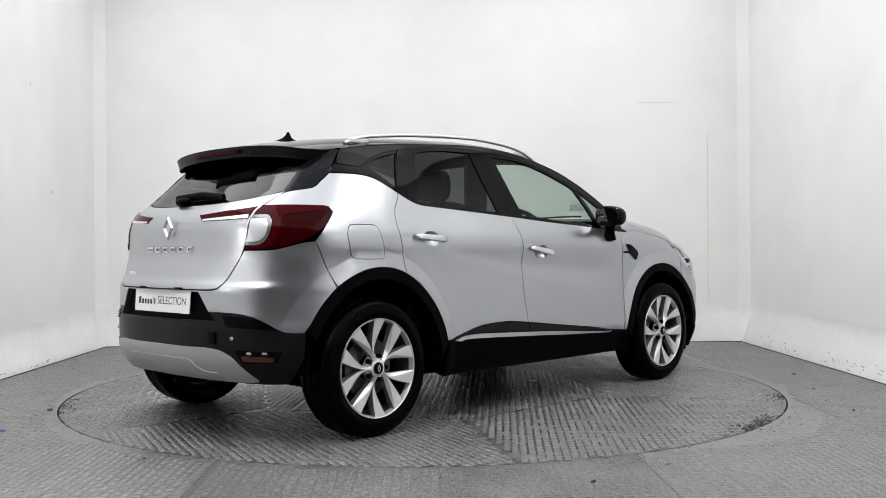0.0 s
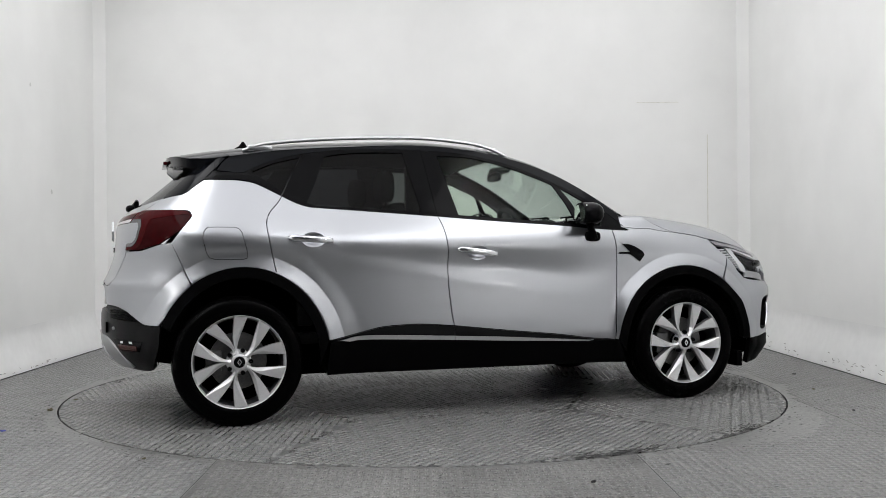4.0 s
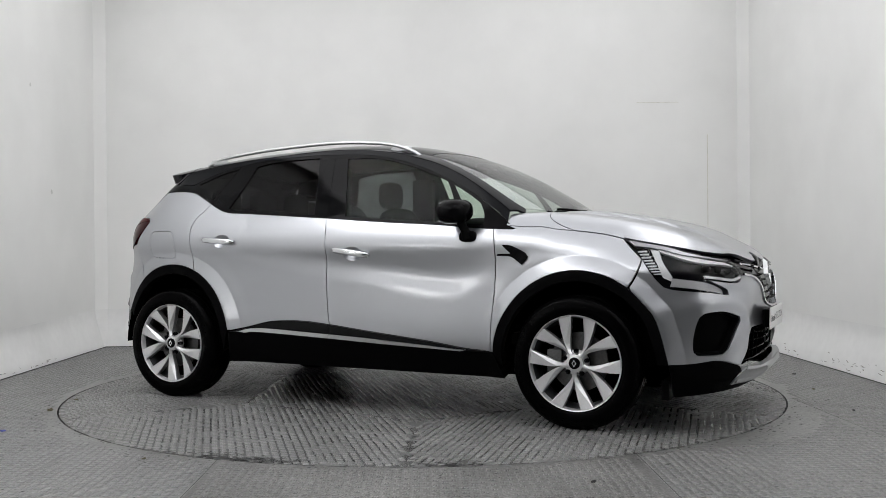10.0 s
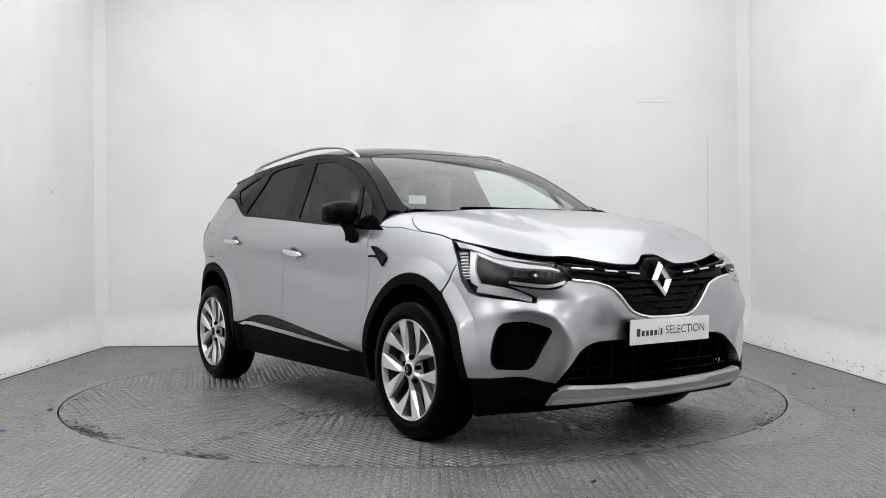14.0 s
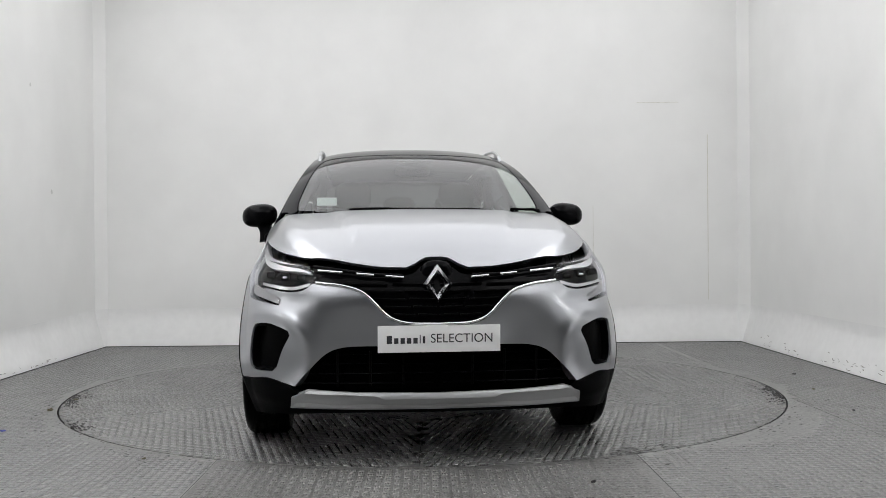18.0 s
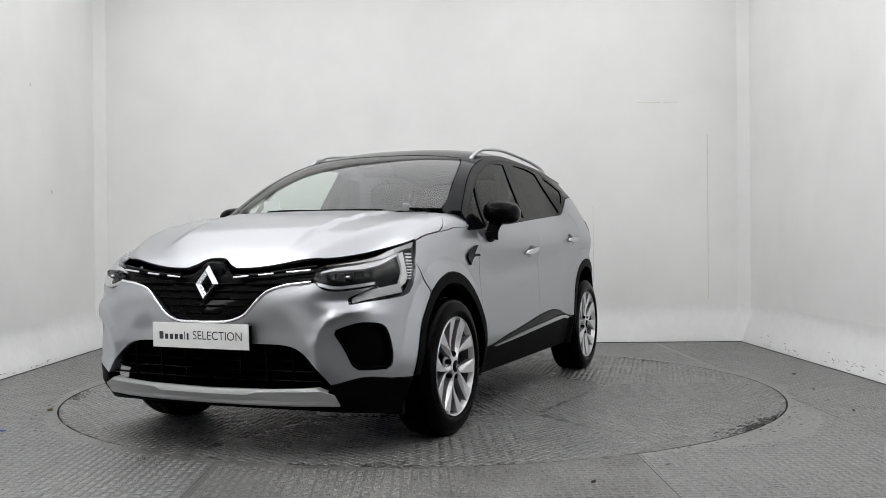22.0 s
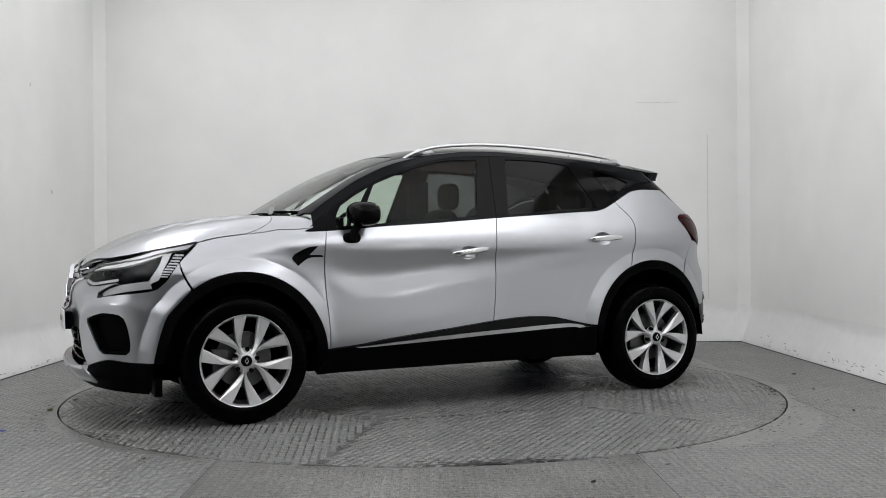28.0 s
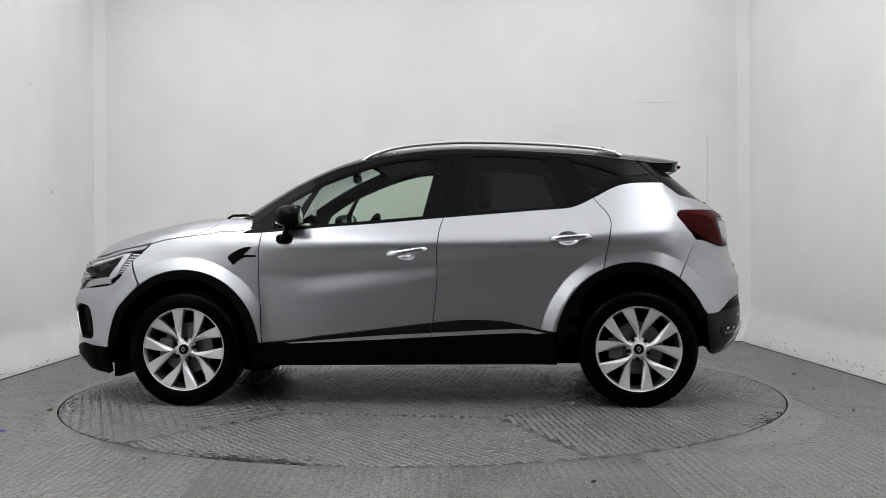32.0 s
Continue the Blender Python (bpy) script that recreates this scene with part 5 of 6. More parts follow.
def spoke_bmesh(sign):
    """One blade spoke: along a parallel-sided slot on one edge, meeting its neighbour in a narrow vee on the other."""
    va = radians(36)
    polar = lambda r, a: (r * math.cos(a), r * math.sin(a))
    slot = [(0.046, 0.015), (0.054, 0.0245), (0.068, 0.0315), (0.095, 0.0355), (0.125, 0.0355), (0.180, 0.0335), (0.2345, 0.0312)]
    vee = [polar(0.040, va), polar(0.055, va), polar(0.075, va - radians(0.4)), polar(0.100, va - radians(1.6)), polar(0.130, va - radians(4.2)), polar(0.185, va - radians(8.8)), polar(0.2365, va - radians(11.9))]
    face = [-0.010, -0.012, -0.015, -0.0165, -0.0155, -0.010, -0.004]
    flat = [(0.80, 0.90), (0.80, 0.92), (0.78, 0.93), (0.70, 0.95), (0.50, 0.965), (0.20, 0.98), (0.04, 0.985)]
    drop = [0.006, 0.009, 0.013, 0.015, 0.014, 0.010, 0.002]
    bm = bmesh.new()
    rows = []
    for (ax, az), (bx, bz), y, (f0, f1), dr in zip(slot, vee, face, flat, drop):
        row = []
        for q, dy in ((0, -0.040), (0, -dr), (f0, 0), (0.5 * (f0 + f1), 0), (f1, 0), (1, -dr * 0.25), (1, -0.040)):
            row.append(bm.verts.new((ax + (bx - ax) * q, y + dy, sign * (az + (bz - az) * q))))
        rows.append(row)
    for a, b in zip(rows, rows[1:]):
        for k in range(6):
            bm.faces.new((a[k], a[k + 1], b[k + 1], b[k]))
        bm.faces.new((a[6], a[0], b[0], b[6]))
    bm.faces.new(rows[0])
    bm.faces.new(rows[-1])
    return bm


def make_wheel(x, y, rz, turn, model=None):
    base = pose(x, y, R_TYRE - 0.004, 0, 0, rz)
    w = new("wheel")
    w.parent = car
    w.matrix_basis = base
    w["label"] = "alloy wheel with blade spokes and black tyre"
    if model:
        for o in model.children:
            c = o.copy()
            scene.collection.objects.link(c)
            c.parent = w
            if o.name.split(".")[0] in ("spoke", "wheel_nut"):
                c.matrix_basis = Matrix.Rotation(radians(turn), 4, "Y") @ o.matrix_basis
        return w
    tyre = [(-0.19, 0.236), (-0.205, 0.25), (-0.213, 0.285), (-0.208, 0.315), (-0.195, 0.331), (-0.18, 0.337), (-0.160, 0.339), (-0.158, 0.332), (-0.150, 0.332), (-0.148, 0.339), (-0.112, 0.339), (-0.110, 0.332), (-0.101, 0.332), (-0.099, 0.339),
            (-0.064, 0.339), (-0.062, 0.332), (-0.054, 0.332), (-0.052, 0.339), (-0.032, 0.337), (-0.016, 0.330), (-0.004, 0.317), (-0.001, 0.312), (0.001, 0.300), (0.005, 0.285), (0.006, 0.272), (0.003, 0.262), (0.0005, 0.2605), (-0.001, 0.253), (-0.006, 0.245), (-0.014, 0.239)]
    part("tyre", lathe(tyre, "y", 72), RUBBER, w, "black rubber tyre", smooth=25)
    part("rim", lathe([(-0.016, 0.2415), (-0.004, 0.2435), (-0.001, 0.2415), (-0.003, 0.2375), (-0.010, 0.2345), (-0.030, 0.230)], "y", 72), ALLOY, w, "bright alloy rim")
    part("rim_barrel", lathe([(-0.030, 0.230), (-0.06, 0.222), (-0.15, 0.222), (-0.19, 0.236)], "y", 72), BARREL, w, "dark inner barrel of the rim")
    shapes = {}
    for sign in (-1, 1):
        for k in range(5):
            if sign not in shapes:
                ob = part("spoke", spoke_bmesh(sign), ALLOY, w, smooth=8)
                me = ob.data
                me.materials.append(ALLOY_GREY)
                for poly in me.polygons:
                    if poly.normal.y < 0.15:
                        poly.material_index = 1
                shapes[sign] = me
            else:
                ob = new("spoke", shapes[sign])
                ob.parent = w
            ob.matrix_basis = Matrix.Rotation(radians(turn + 72 * k), 4, "Y")
    bm = lathe([(-0.05, 0.066), (-0.034, 0.062), (-0.030, 0.046), (-0.012, 0.044), (-0.010, 0.036), (-0.009, 0.034), (-0.009, 0.001)], "y", 40)
    part("hub", bm, ALLOY, w, "grey alloy hub")
    part("centre_cap", lathe([(-0.012, 0.030), (-0.004, 0.029), (-0.002, 0.026), (-0.001, 0.001)], "y", 32), GLOSS_BLACK, w, "black centre cap")
    bm = bmesh.new()
    for k in range(4):
        a0, a1 = math.pi / 2 * k, math.pi / 2 * (k + 1)
        e = lambda a, f: bm.verts.new((0.012 * f * math.cos(a), 0.0005, 0.019 * f * math.sin(a)))
        bm.faces.new((e(a0, 1), e(a1, 1), e(a1, 0.6), e(a0, 0.6)))
    part("badge", bm, CHROME, w, "small diamond shaped badge", smooth=0)
    for k in range(5):
        a = radians(turn + 72 * k)
        if k == 0:
            nut = part("wheel_nut", lathe([(-0.03, 0.0125), (-0.010, 0.0125), (-0.004, 0.009), (-0.006, 0.006), (-0.006, 0.001)], "y", 6), GLOSS_BLACK, w, "dark wheel nut")
        else:
            c = new("wheel_nut", nut.data)
            c.parent = w
        (nut if k == 0 else c).matrix_basis = Matrix.Rotation(radians(turn + 72 * k), 4, "Y") @ Matrix.Translation((0.060, -0.006, 0))
    part("brake_disc", lathe([(-0.085, 0.06), (-0.085, 0.150), (-0.105, 0.150), (-0.105, 0.06)], "y", 48), BRAKE, w, "dark steel brake disc")
    bm = box(0.085, 0.165, -0.12, -0.062, -0.06, 0.06, 0.012)
    part("brake_caliper", bm, BRAKE, w, "grey brake caliper")
    part("wheel_back", lathe([(-0.13, 0.01), (-0.13, 0.220)], "y", 40), DARK, w, "dark wheel inner side", smooth=0)
    return w


fr = make_wheel(1.32, -0.884, 180, 50)
make_wheel(-1.32, -0.864, 180, -14, fr)
make_wheel(1.32, 0.884, 0, -4, fr)
make_wheel(-1.32, 0.864, 0, -37, fr)


# ---- mirrors, rails, vents, small side parts ----
def blob(cx, cy, cz, rx, ry, rz, px=2.6, cut=None, n=24, m=14):
    """A rounded boxy body; cut: the x beyond which it is flattened."""
    bm = bmesh.new()
    pw = lambda v: math.copysign(abs(v) ** (2 / px), v)
    rows = []
    for j in range(m + 1):
        b = -math.pi / 2 + math.pi * j / m
        row = []
        for i in range(n):
            a = 2 * math.pi * i / n
            p = [cx + rx * pw(math.cos(b)) * pw(math.cos(a)), cy + ry * pw(math.cos(b)) * pw(math.sin(a)), cz + rz * pw(math.sin(b))]
            if cut is not None and p[0] < cut:
                p[0] = cut
            row.append(bm.verts.new(p))
        rows.append(row)
    for a, b in zip(rows, rows[1:]):
        for k in range(n):
            bm.faces.new((a[k], a[(k + 1) % n], b[(k + 1) % n], b[k]))
    bmesh.ops.remove_doubles(bm, verts=bm.verts, dist=1e-5)
    return bm


for s in (-1, 1):
    mirror = new("door_mirror")
    mirror.parent = car
    mirror["label"] = "gloss black door mirror on a short foot"
    bm = blob(0.672, s * 0.892, 1.117, 0.092, 0.100, 0.066, 2.5, cut=0.622)
    for v in bm.verts:
        q = (abs(v.co.y) - 0.80) / 0.19
        v.co.z -= 0.012 * q
        v.co.x -= 0.02 * q * q
    part("shell", bm, GLOSS_BLACK, mirror, "gloss black mirror shell", smooth=60)
    bm = box(-0.003, 0.0035, -0.076, 0.076, -0.046, 0.046, 0.003)
    g = part("glass", bm, mat("mirror_glass", (0.9, 0.9, 0.9), 0.02, 1.0, grain=0.01, scale=5), mirror, "silvered mirror glass")
    g.matrix_basis = pose(0.6205, s * 0.892, 1.114, 0, 2, 0)
    part("foot", tube(smooth_line([(0.685, s * 0.868, 1.075), (0.700, s * 0.858, 1.035), (0.716, s * 0.850, 1.0), (0.722, s * 0.842, 0.972)], 0.012), 0.044, 14, 0.5, up=(1, 0, 0), taper=lambda t: 1.15 - 0.35 * math.sin(math.pi * t)), CLADDING, mirror, "black mirror foot", smooth=60)
    bm = blob(0.722, s * 0.836, 0.978, 0.050, 0.026, 0.030, 3.0)
    part("foot_base", bm, CLADDING, mirror, "black mirror base", smooth=60)
    part("seam", tube([(0.612 + 0.128 * math.sin(math.pi * i / 16), s * (0.803 + 0.17 * i / 16), 1.077 - 0.010 * i / 16) for i in range(17)], 0.0016, 6), CLADDING, mirror, "thin shell seam")

    rail = new("roof_rail")
    rail.parent = car
    rail["label"] = "bright silver roof rail"
    line = smooth_line([(-1.262, s * 0.548, 1.462), (-1.20, s * 0.552, 1.486), (-1.10, s * 0.556, 1.508), (-0.82, s * 0.556, 1.536), (-0.48, s * 0.556, 1.554), (-0.215, s * 0.557, 1.556), (0.05, s * 0.558, 1.536), (0.185, s * 0.560, 1.506), (0.265, s * 0.562, 1.474), (0.30, s * 0.562, 1.452)], 0.03)
    part("bar", tube(line, 0.0115, 12, 0.85), RAIL, rail, "bright satin bar", smooth=60)
    for x in (-1.17, 0.17):
        z = curve(*[(p[0], p[2]) for p in line])(x)
        part("rail_foot", blob(x, s * 0.556, (z + roof_z(x, 0.556)) / 2, 0.07, 0.007, max(0.01, (z - roof_z(x, 0.556)) / 2 + 0.004), 3.0, n=16, m=8), RAIL, rail, "bright satin rail foot", smooth=60)

    vent = loop([(0.890, 0.874), (0.955, 0.872), (0.985, 0.861), (1.030, 0.827)], [(1.030, 0.827), (1.062, 0.868), (1.050, 0.888), (1.0, 0.915), (0.96, 0.929), (0.918, 0.931)], [(0.918, 0.931), (0.968, 0.886)], [(0.962, 0.886), (0.895, 0.884), (0.890, 0.874)], step=0.012)
    panel("wing_vent", [vent], side_of(s), GLOSS_BLACK, car, "gloss black wing vent ornament", lift=0.010, depth=0.014, step=0.02)
    patch = loop([(0.93, 0.738), (0.965, 0.708), (1.0, 0.690), (1.14, 0.620)], [(1.14, 0.62), (1.138, 0.69), (1.15, 0.735), (1.185, 0.759), (1.235, 0.775), (1.30, shoulder(1.30)[0])], [(x, shoulder(x)[0]) for x in (1.30, 1.24, 1.18, 1.13, 1.08, 1.03, 0.98, 0.93)])
    panel("wing_top", [inset([(x, s * y) for x, y in patch], 0.0012)], hood_of, SILVER, car, "silver top of the front wing", depth=0.02, step=0.02, blend=soften)
    # rear bumper sensor, reflector, louvres
    rec = loop([YR(0.545, 0.452), YR(0.732, 0.446)], [YR(0.708, 0.392), YR(0.575, 0.393)])
    rc = panel("reflector_recess", [rec], side_of(s), GLOSS_BLACK, rlow, "black recess of the rear reflector", lift=0.002, depth=0.003, step=0.02)
    panel("rear_reflector", [loop([YR(0.572, 0.428), YR(0.700, 0.421)], [YR(0.696, 0.400), YR(0.580, 0.401)])], side_of(s), REFLEX, rc, "red rear reflector", lift=0.006, depth=0.004, step=0.02)
    for y0 in (0.60, 0.66):
        panel("lamp_bead", [loop([YR(y0, 0.445), YR(y0 + 0.018, 0.444)], [YR(y0 + 0.018, 0.433), YR(y0, 0.434)], step=0.01)], side_of(s), HANDLE, rc, "small bright lamp bead", lift=0.005, depth=0.003, step=0.01)
    panel("louvre_recess", [loop([YR(0.482, 0.612), YR(0.62, 0.600), YR(0.652, 0.590)], [YR(0.715, 0.545), YR(0.505, 0.560)])], side_of(s), GLOSS_BLACK, rlow, "gloss black louvre recess", lift=0.001, depth=0.003, step=0.03)
    for k in range(4):
        z = 0.603 - 0.012 * k
        panel("louvre", [loop([YR(0.49 + 0.005 * k, z), YR(0.64 + 0.018 * k, z - 0.007)], [YR(0.64 + 0.018 * k, z - 0.011), YR(0.49 + 0.005 * k, z - 0.005)])], side_of(s), CLADDING, rlow, lift=0.006, depth=0.006, step=0.03)
    x, y = ring(YR(0.535, 0.507)[0], 0.507)
    part("parking_sensor", blob(x, s * y, 0.507, 0.009, 0.009, 0.009, 2, n=12, m=8), SKID, rlow, "round parking sensor")
    # mud flap behind and side skirts before the front wheels
    part("air_deflector", box(1.735, 1.775, min(s * 0.56, s * 0.80), max(s * 0.56, s * 0.80), 0.165, 0.26, 0.008), CLADDING, car, "black rubber air deflector")
    # dark lining behind the door windows' sills
    part("door_lining", box(-1.0, 0.86, min(s * 0.70, s * 0.735), max(s * 0.70, s * 0.735), 0.5, 1.03, 0.02), DASH, car, "black door lining")
for hl_ob in [o for o in car.children if o.name.startswith("headlamp")]:
    s = -1 if hl_ob.data.vertices[0].co.y < 0 else 1
    for yy, z, r in ((0.585, 0.796, 0.017), (0.655, 0.800, 0.020), (0.72, 0.806, 0.018)):
        x, y = ring(Y(yy, z)[0], z)
        part("lamp_module", blob(x - 0.035, s * y, z, 0.02, r * 1.25, r, 3.2, n=18, m=10), GLOSS_BLACK, hl_ob, "lamp module in black bezel", smooth=60)
        if 0.6 < yy < 0.7:
            part("lamp_lens", blob(x - 0.020, s * y, z - 0.004, 0.010, r * 0.6, r * 0.3, 2.6, n=16, m=8), CHROME, hl_ob, "glossy projector lens", smooth=60)
    for k in range(9):
        z = 0.902 - 0.0145 * k
        u0, u1 = X(1.622 + 0.011 * k, z)[0], X(1.668 + 0.011 * k, z)[0]
        panel("light_blade", [loop([(u0, z), (u1, z + 0.003)], [(u1, z - 0.004), (u0, z - 0.006)], step=0.01)], side_of(s), WHITE_LENS, hl_ob, "thin white light blade", lift=-0.016, depth=0.008, step=0.01)
    lowbar = loop([Y(0.545, 0.775), Y(0.62, 0.757), Y(0.70, 0.765), Y(0.758, 0.775)], [Y(0.758, 0.763), Y(0.70, 0.752), Y(0.62, 0.744), Y(0.548, 0.761)])
    panel("lower_trim", [lowbar], side_of(s), RAIL, hl_ob, "bright satin lower edge", lift=-0.004, depth=0.006, step=0.02)

# ---- front: grille bars, chrome lines, badge, plate ----
def front_line(pts, lift=0.0, step=0.02):
    """Points along the nose at given (y, z), lifted forwards."""
    out = []
    for y, z in smooth_line(pts, step):
        u = Y(abs(y), z)[0]
        x, w = ring(u, z)
        out.append((x + lift, math.copysign(w, y), z))
    return out


low_pts = [(0.52, 0.775), (0.46, 0.768), (0.415, 0.763), (0.330, 0.738), (0.281, 0.698), (0.245, 0.66), (0.207, 0.626), (0.134, 0.602), (0.0, 0.597)]
for s in (-1, 1):
    part("chrome_line", tube(front_line([(s * y, z) for y, z in low_pts], 0.004), 0.0055, 8, 1.3), CHROME, grille, "bright chrome line round the grille", smooth=60)
    for y0, y1 in ((0.405, 0.51), (0.272, 0.345), (0.145, 0.222)):
        zz = lambda y: 0.782 + 0.044 * (y / 0.5)
        part("chrome_dash", tube(front_line([(s * y0, zz(y0)), (s * y1, zz(y1))], 0.012, 0.03), 0.0065, 8, 0.8), CHROME, grille, "short chrome bar of the grille", smooth=60)
    for k, z in enumerate((0.635, 0.668, 0.701, 0.734, 0.765)):
        w = (0.19, 0.235, 0.27, 0.31, 0.43)[k]
        for a, b in ((0.03, 0.45), (0.5, 1.0)):
            part("grille_bar", tube(front_line([(s * w * a, z), (s * w * b, z + 0.004)], -0.008, 0.04), 0.007, 6, 0.6), CLADDING, grille, "dark grille bar", smooth=60)
    for k, z in enumerate((0.345, 0.385, 0.425, 0.462)):
        w = (0.575, 0.545, 0.50, 0.44)[k]
        part("lower_grille_bar", tube(front_line([(s * 0.02, z), (s * w, z)], -0.03, 0.05), 0.006, 6, 0.7), GLOSS_BLACK, bumper, "black bar of the lower grille", smooth=60)
    for y in (0.15, 0.29, 0.43):
        part("lower_grille_upright", tube([(2.09, s * y, 0.33), (2.10, s * y, 0.48)], 0.005, 6), CLADDING, bumper, "thin black grille upright")
part("grille_back", box(2.0, 2.06, -0.40, 0.40, 0.31, 0.50), DARK, car, "black radiator behind the lower grille", smooth=0)
# cover edge under the bonnet
part("grille_lip", tube(front_line([(-0.53, 0.842), (-0.41, 0.826), (-0.264, 0.806), (-0.15, 0.803)], 0.004), 0.008, 8), GLOSS_BLACK, grille, "gloss black upper grille lip", smooth=60)
part("grille_lip", tube(front_line([(0.53, 0.842), (0.41, 0.826), (0.264, 0.806), (0.15, 0.803)], 0.004), 0.008, 8), GLOSS_BLACK, grille, "gloss black upper grille lip", smooth=60)


def diamond(cx, cz, half_w, half_h, bar, x, thick, lean=0.0):
    """A hollow faceted diamond badge standing across the car's length."""
    bm = bmesh.new()
    pts = [(0, half_h), (half_w, 0), (0, -half_h), (-half_w, 0)]
    loops = []
    for f, d in ((1.0, 0), ((half_w - bar * 0.5) / half_w, thick), ((half_w - bar) / half_w, 0)):
        loops.append([bm.verts.new((x + d + lean * (cz + z * f), cx + y * f, cz + z * f)) for y, z in pts])
    for a, b in zip(loops, loops[1:]):
        for k in range(4):
            bm.faces.new((a[k], a[(k + 1) % 4], b[(k + 1) % 4], b[k]))
    return bm


badge = part("badge", diamond(0, 0.765, 0.062, 0.085, 0.031, 2.124 + 0.16 * 0.766, 0.022, -0.16), EMBLEM, grille, "large chrome diamond shaped badge", smooth=0)
part("badge_shield", blob(2.062, 0, 0.770, 0.03, 0.078, 0.096, 3.0), GLOSS_BLACK, grille, "gloss black badge shield", smooth=60)


def plate(x, z, face, lean):
    """A white show plate: a bar stands for the maker's name, the second word is lettered."""
    p = new("show_plate")
    p.parent = car
    p.matrix_basis = pose(x, 0, z, 0, lean, 0 if face > 0 else 180)
    p["label"] = "white show plate with dark lettering"
    part("board", box(-0.006, 0, -0.26, 0.26, -0.0565, 0.0565, 0.002), PLATE, p, "white plastic board")
    bm = text_bmesh("SELECTION", 0.054, 0.262)
    for v in bm.verts:
        v.co = Vector((0.0008, v.co.x + 0.096, v.co.y))
    part("lettering", bm, INK, p, "dark grey lettering", smooth=0)
    bm = bmesh.new()
    w0 = -0.222
    for k, (w, h) in enumerate(((0.022, 0.034), (0.018, 0.024), (0.018, 0.024), (0.018, 0.024), (0.018, 0.024), (0.004, 0.036), (0.010, 0.030))):
        add_box(bm, 0.0002, 0.0008, w0, w0 + w, -0.019, -0.019 + h)
        w0 += w + 0.009
    part("name_bars", bm, INK, p, "dark grey bars in place of a name", smooth=0)
    return p


plate(2.182, 0.5365, 1, 2)
part("plate_holder", box(2.14, 2.1755, -0.25, 0.25, 0.49, 0.583, 0.004), CLADDING, car, "black plate holder")
plate(-1.992, 0.668, -1, -4)
part("plate_light", box(-2.0, -1.96, -0.2, 0.2, 0.728, 0.738, 0.002), CLADDING, car, "black plate lamp strip")
part("badge", diamond(0, 1.028, 0.044, 0.061, 0.015, -1.948, -0.012), EMBLEM, tailgate, "chrome diamond shaped badge", smooth=0)
for k in range(6):
    y = 0.185 - 0.074 * k
    x = ring(YR(abs(y), 0.92)[0], 0.92)[0]
    bm = bmesh.new()
    add_box(bm, x - 0.006, x + 0.002, y - 0.021, y + 0.021, 0.927, 0.933)
    add_box(bm, x - 0.006, x + 0.002, y - 0.021, y + 0.021, 0.907, 0.913)
    add_box(bm, x - 0.006, x + 0.002, y + 0.015, y + 0.021, 0.913, 0.927)
    part("name_letter", bm, CHROME, tailgate, "small chrome bar of the model name", smooth=0)
for k in range(2):
    y = 0.36 - 0.05 * k
    x = ring(YR(abs(y), 0.80)[0], 0.80)[0]
    part("trim_badge", box(x - 0.005, x + 0.002, y - 0.02, y + 0.02, 0.793, 0.809, 0.001), CHROME, tailgate, "tiny chrome badge bar", smooth=0)

# ---- roof aerial, wipers, cowl ----
bm = bmesh.new()
prof2 = [(-0.075, 0.0, 0.030), (-0.06, 0.010, 0.026), (-0.02, 0.028, 0.014), (0.0, 0.056, 0.006), (0.012, 0.058, 0.005), (0.03, 0.030, 0.014), (0.055, 0.012, 0.022), (0.075, 0.0, 0.028)]
rows = [[bm.verts.new((-x, -w, 0)), bm.verts.new((-x, -w * 0.45, h * 0.8)), bm.verts.new((-x, 0, h)), bm.verts.new((-x, w * 0.45, h * 0.8)), bm.verts.new((-x, w, 0))] for x, h, w in prof2]
for a, b in zip(rows, rows[1:]):
    for k in range(4):
        bm.faces.new((a[k], a[k + 1], b[k + 1], b[k]))
aerial = part("aerial", bm, CLADDING, car, "small black fin aerial on the roof", smooth=40)
aerial.matrix_basis = pose(-1.20, 0, roof_z(-1.20, 0) - 0.002, 0, 4, 0)
cowl = panel("cowl", [loop([(1.175, -0.58), (1.185, 0), (1.175, 0.58)], [(1.12, 0.63), (0.99, 0.655)], [(0.985, 0.655), (1.06, 0.45), (1.09, 0), (1.06, -0.45), (0.985, -0.655)], [(0.99, -0.655), (1.12, -0.63)])], lambda x, y: (x, y, 1.100 - 0.02 * (abs(y) / 0.7) ** 3), CLADDING, car, "black plastic cowl below the windscreen", depth=0.03)
for pts, nm in ((((1.078, 0.36), (1.092, 0.0), (1.066, -0.38)), "a"), (((0.985, 0.67), (1.020, 0.585), (1.040, 0.50)), "b")):
    wiper = new("wiper")
    wiper.parent = car
    wiper["label"] = "black windscreen wiper"
    line = [(x, y, roof_z(x, y) + 0.005) for x, y in smooth_line(pts, 0.04)]
    part("blade", tube(line, 0.005, 8, 1.2), CLADDING, wiper, "black wiper blade", smooth=60)
    part("arm", tube([(1.115, pts[0][1] - 0.02, 1.108), (1.10, pts[0][1] - 0.06, 1.125), line[len(line) // 2]], 0.008, 8), CLADDING, wiper, "black wiper arm", smooth=60)
rw = new("rear_wiper")
rw.parent = tailgate
rw["label"] = "black rear wiper"
def gx(y, z):
    return ring(YR(abs(y), z)[0], z)[0]
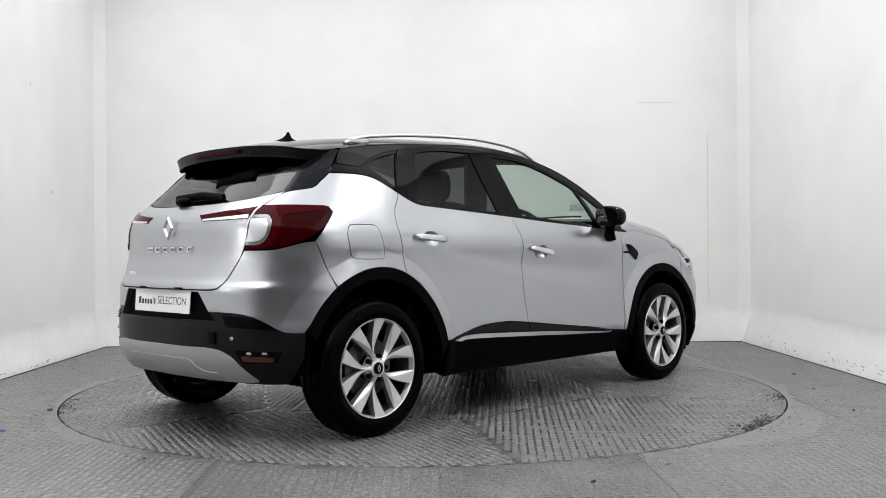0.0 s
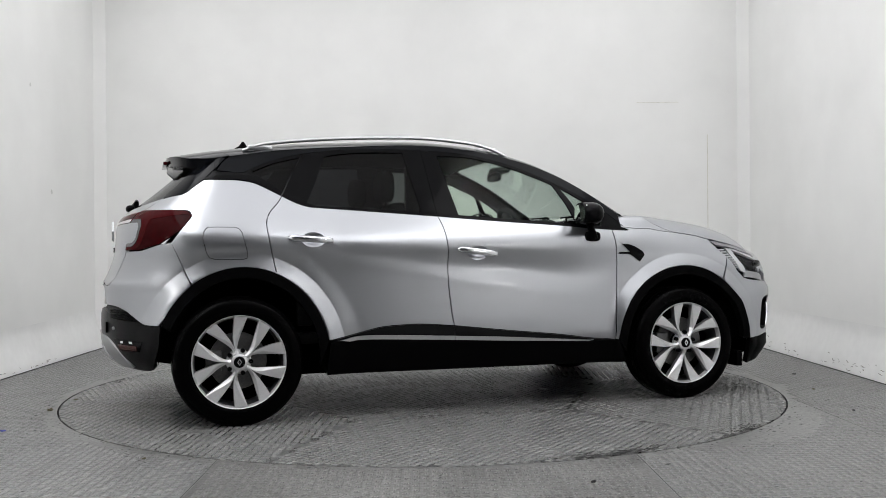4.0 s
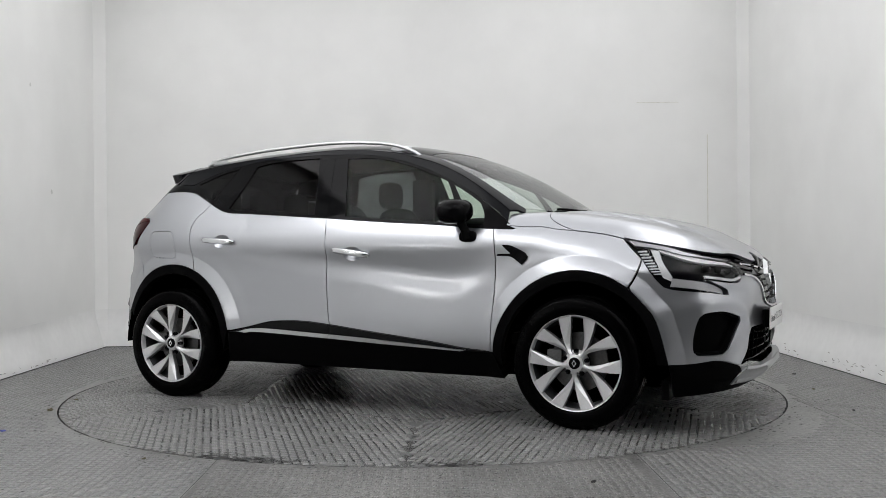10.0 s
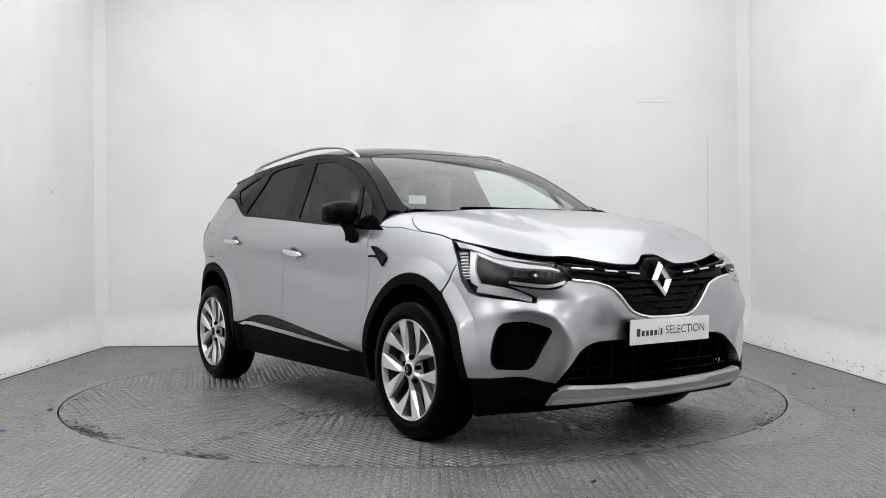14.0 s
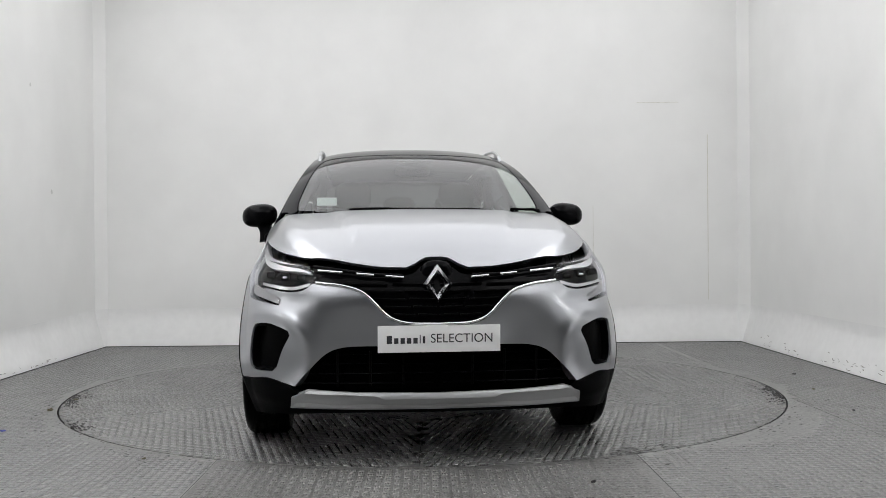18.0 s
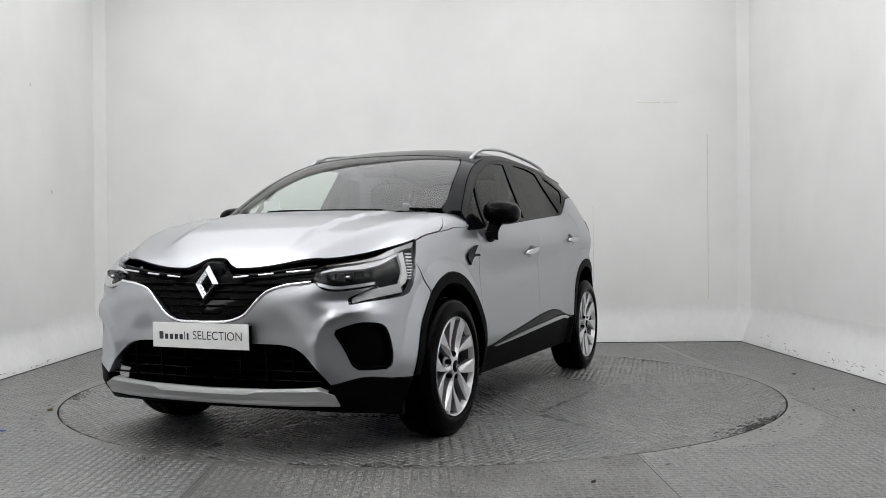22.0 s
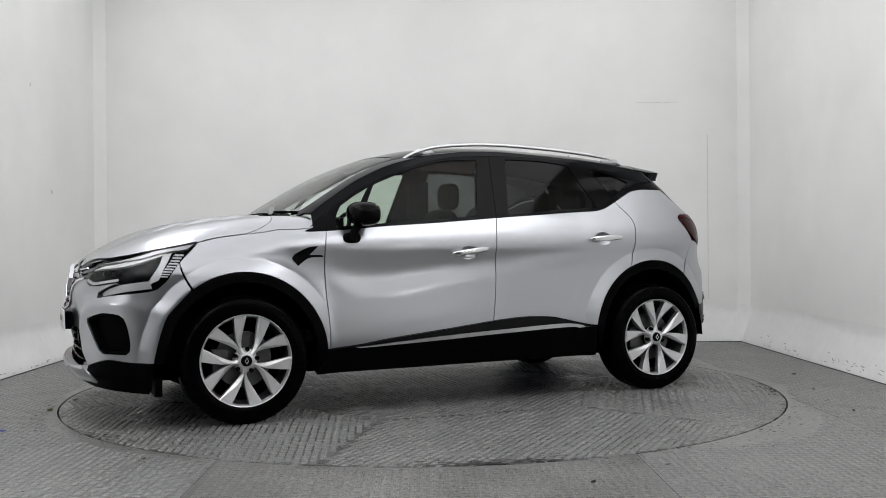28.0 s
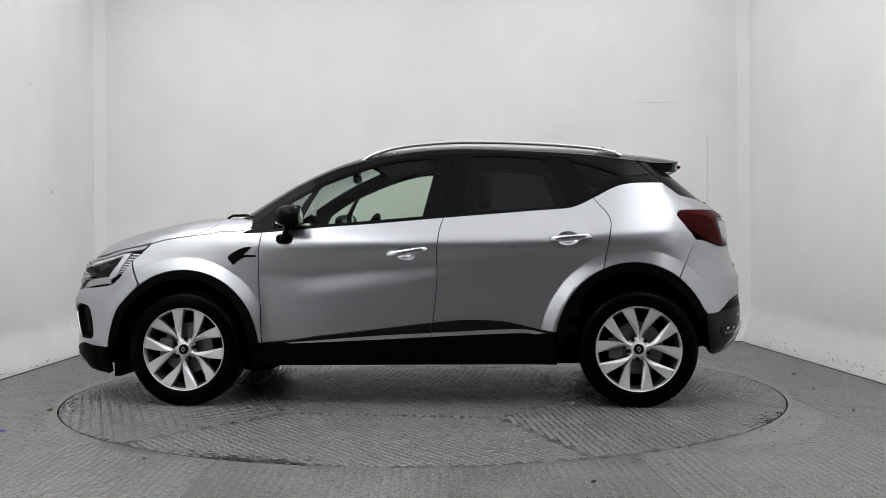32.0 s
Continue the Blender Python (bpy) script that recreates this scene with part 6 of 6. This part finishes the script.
part("arm", tube([(gx(0.02, 1.17) - 0.02, 0.03, 1.165), (gx(0.1, 1.18) - 0.03, 0.10, 1.178), (gx(0.2, 1.19) - 0.03, -0.10, 1.19), (gx(0.3, 1.175) - 0.02, -0.30, 1.172)], 0.013, 8, 1.6), CLADDING, rw, "black wiper arm", smooth=60)
part("pivot", blob(gx(0.02, 1.16) - 0.02, 0.02, 1.162, 0.03, 0.05, 0.022, 2.4, n=16, m=10), CLADDING, rw, "black wiper pivot cap", smooth=60)
part("brake_light", box(-1.673, -1.650, -0.19, 0.19, 1.408, 1.426, 0.003), DARK_RED, spoiler, "dark red high brake light")
part("tow_cover", box(gx(0.43, 0.507) - 0.004, gx(0.43, 0.507) + 0.008, -0.455, -0.40, 0.478, 0.535, 0.002), CLADDING, rlow, "square tow eye cover")

# ---- cabin ----
panel("headliner", [loop([(0.30, -0.52), (0.33, 0), (0.30, 0.52)], [(0.2, 0.55), (-1.38, 0.53)], [(-1.38, 0.5), (-1.38, -0.53)], [(-1.38, -0.53), (0.2, -0.55)])], roof_of, TRIM_GREY, car, "grey fabric headliner", lift=-0.04, depth=0.0, step=0.1)
part("cabin_floor", box(-1.5, 0.95, -0.70, 0.70, 0.40, 0.46), DASH, car, "black cabin floor", smooth=0)
bm = blob(0.78, 0, 0.93, 0.26, 0.70, 0.115, 4.0, n=32, m=12)
dash = part("dashboard", bm, DASH, car, "black dashboard", smooth=60)
part("instrument_hood", blob(0.60, -0.36, 1.045, 0.10, 0.16, 0.045, 2.6), DASH, dash, "black instrument hood", smooth=60)
part("centre_screen", box(0.52, 0.545, -0.09, 0.09, 0.93, 1.12, 0.01), GLOSS_BLACK, dash, "upright black centre screen")
bm = tube([(0.43 - 0.19 * math.sin(a) * 0.42, -0.37 + 0.185 * math.cos(a), 0.985 + 0.185 * math.sin(a) * 0.91) for a in (2 * math.pi * k / 32 for k in range(33))], 0.016, 8)
wheel_ob = part("steering_wheel", bm, DASH, car, "black steering wheel", smooth=60)
part("steering_hub", blob(0.445, -0.37, 0.98, 0.04, 0.09, 0.07, 2.6), DASH, wheel_ob, "black steering wheel boss", smooth=60)
part("rear_view_mirror", blob(0.43, 0, 1.385, 0.02, 0.11, 0.035, 3.2), GLOSS_BLACK, car, "black interior mirror", smooth=60)
part("sensor_housing", blob(0.47, 0, 1.425, 0.06, 0.10, 0.02, 2.6), DASH, car, "black sensor housing behind the windscreen", smooth=60)


def seat(x, y, wide, back_z, lean, name="front_seat", rests=((0,),)):
    st = new(name)
    st.parent = car
    st["label"] = "dark fabric car seat"
    part("cushion", blob(x + 0.22, y, 0.60, 0.27, wide, 0.10, 4.0), SEAT, st, "dark fabric cushion", smooth=60)
    bm = blob(0, 0, 0.30, 0.075, wide, 0.33, 4.0)
    bk = part("backrest", bm, SEAT, st, "dark fabric backrest", smooth=60)
    bk.matrix_basis = pose(x, y, 0.58, 0, -lean, 0)
    top = Matrix(bk.matrix_basis) @ Vector((0, 0, back_z))
    for (dy,) in rests:
        hd = part("headrest", blob(top.x - 0.02, y + dy, top.z + 0.02, 0.05, 0.125, 0.095, 3.2), SEAT, st, "dark fabric headrest", smooth=60)
        for q in (-0.05, 0.05):
            part("headrest_post", tube([(top.x + 0.01, y + dy + q, top.z - 0.16), (top.x - 0.015, y + dy + q, top.z - 0.05)], 0.006, 6), STEEL, st, "steel headrest post")
    return st


seat(-0.20, -0.36, 0.24, 0.71, 16)
seat(-0.20, 0.36, 0.24, 0.71, 16)
seat(-1.02, 0.0, 0.62, 0.66, 18, "rear_seat", ((-0.40,), (0.0,), (0.40,)))
for s in (-1, 1):
    part("belt_pillar", box(-0.34, -0.18, min(s * 0.54, s * 0.58), max(s * 0.54, s * 0.58), 1.0, 1.40, 0.01), DASH, car, "black inner door pillar")
part("paper_slip", box(0.835, 0.84, -0.56, -0.45, 1.160, 1.205), PAPER, car, "pale paper slip behind the windscreen")
part("paper_slip", box(0.955, 0.96, 0.42, 0.58, 1.085, 1.115), PAPER, car, "pale paper slip behind the windscreen")
panel("rear_skid_rib", [inset(mirror_loop([(0, 0.405)] + VR(smooth_line([YR(0.24, 0.405), YR(0.275, 0.402), YR(0.295, 0.385)])) + VR(smooth_line([YR(0.30, 0.372), YR(0.345, 0.352), YR(0.42, 0.348)])) + VR(smooth_line([YR(0.42, 0.335), YR(0.2, 0.333)])) + [(0, 0.333)]), 0.001)], rear_of, SKID, car, "raised satin silver middle of the rear skid plate", lift=0.015, depth=0.006)


def motions():
    """The turntable and the car on it turn together."""
    rows = [(0, 45.31), (2, 31.24), (4, 16.84), (6, 2.23), (8, -12.5), (10, -27.27), (12, -42.02), (14, -56.7), (16, -71.27), (18, -85.74), (20, -100.08),
            (22, -114.33), (24, -128.51), (26, -142.68), (28, -156.88), (30, -171.21), (32, -185.75)]
    walk(turntable, [(t, pose(0, 0, 0, 0, 0, a)) for t, a in rows])
    for bit, x, y in scraps:
        walk(bit, [(t, pose(0, 0, 0, 0, 0, a) @ pose(x, y, 0)) for t, a in rows])
    walk(car, [(t, pose(0, 0, 0, 0, 0, a) @ pose(0.026, -0.103, 0)) for t, a in rows])


motions()
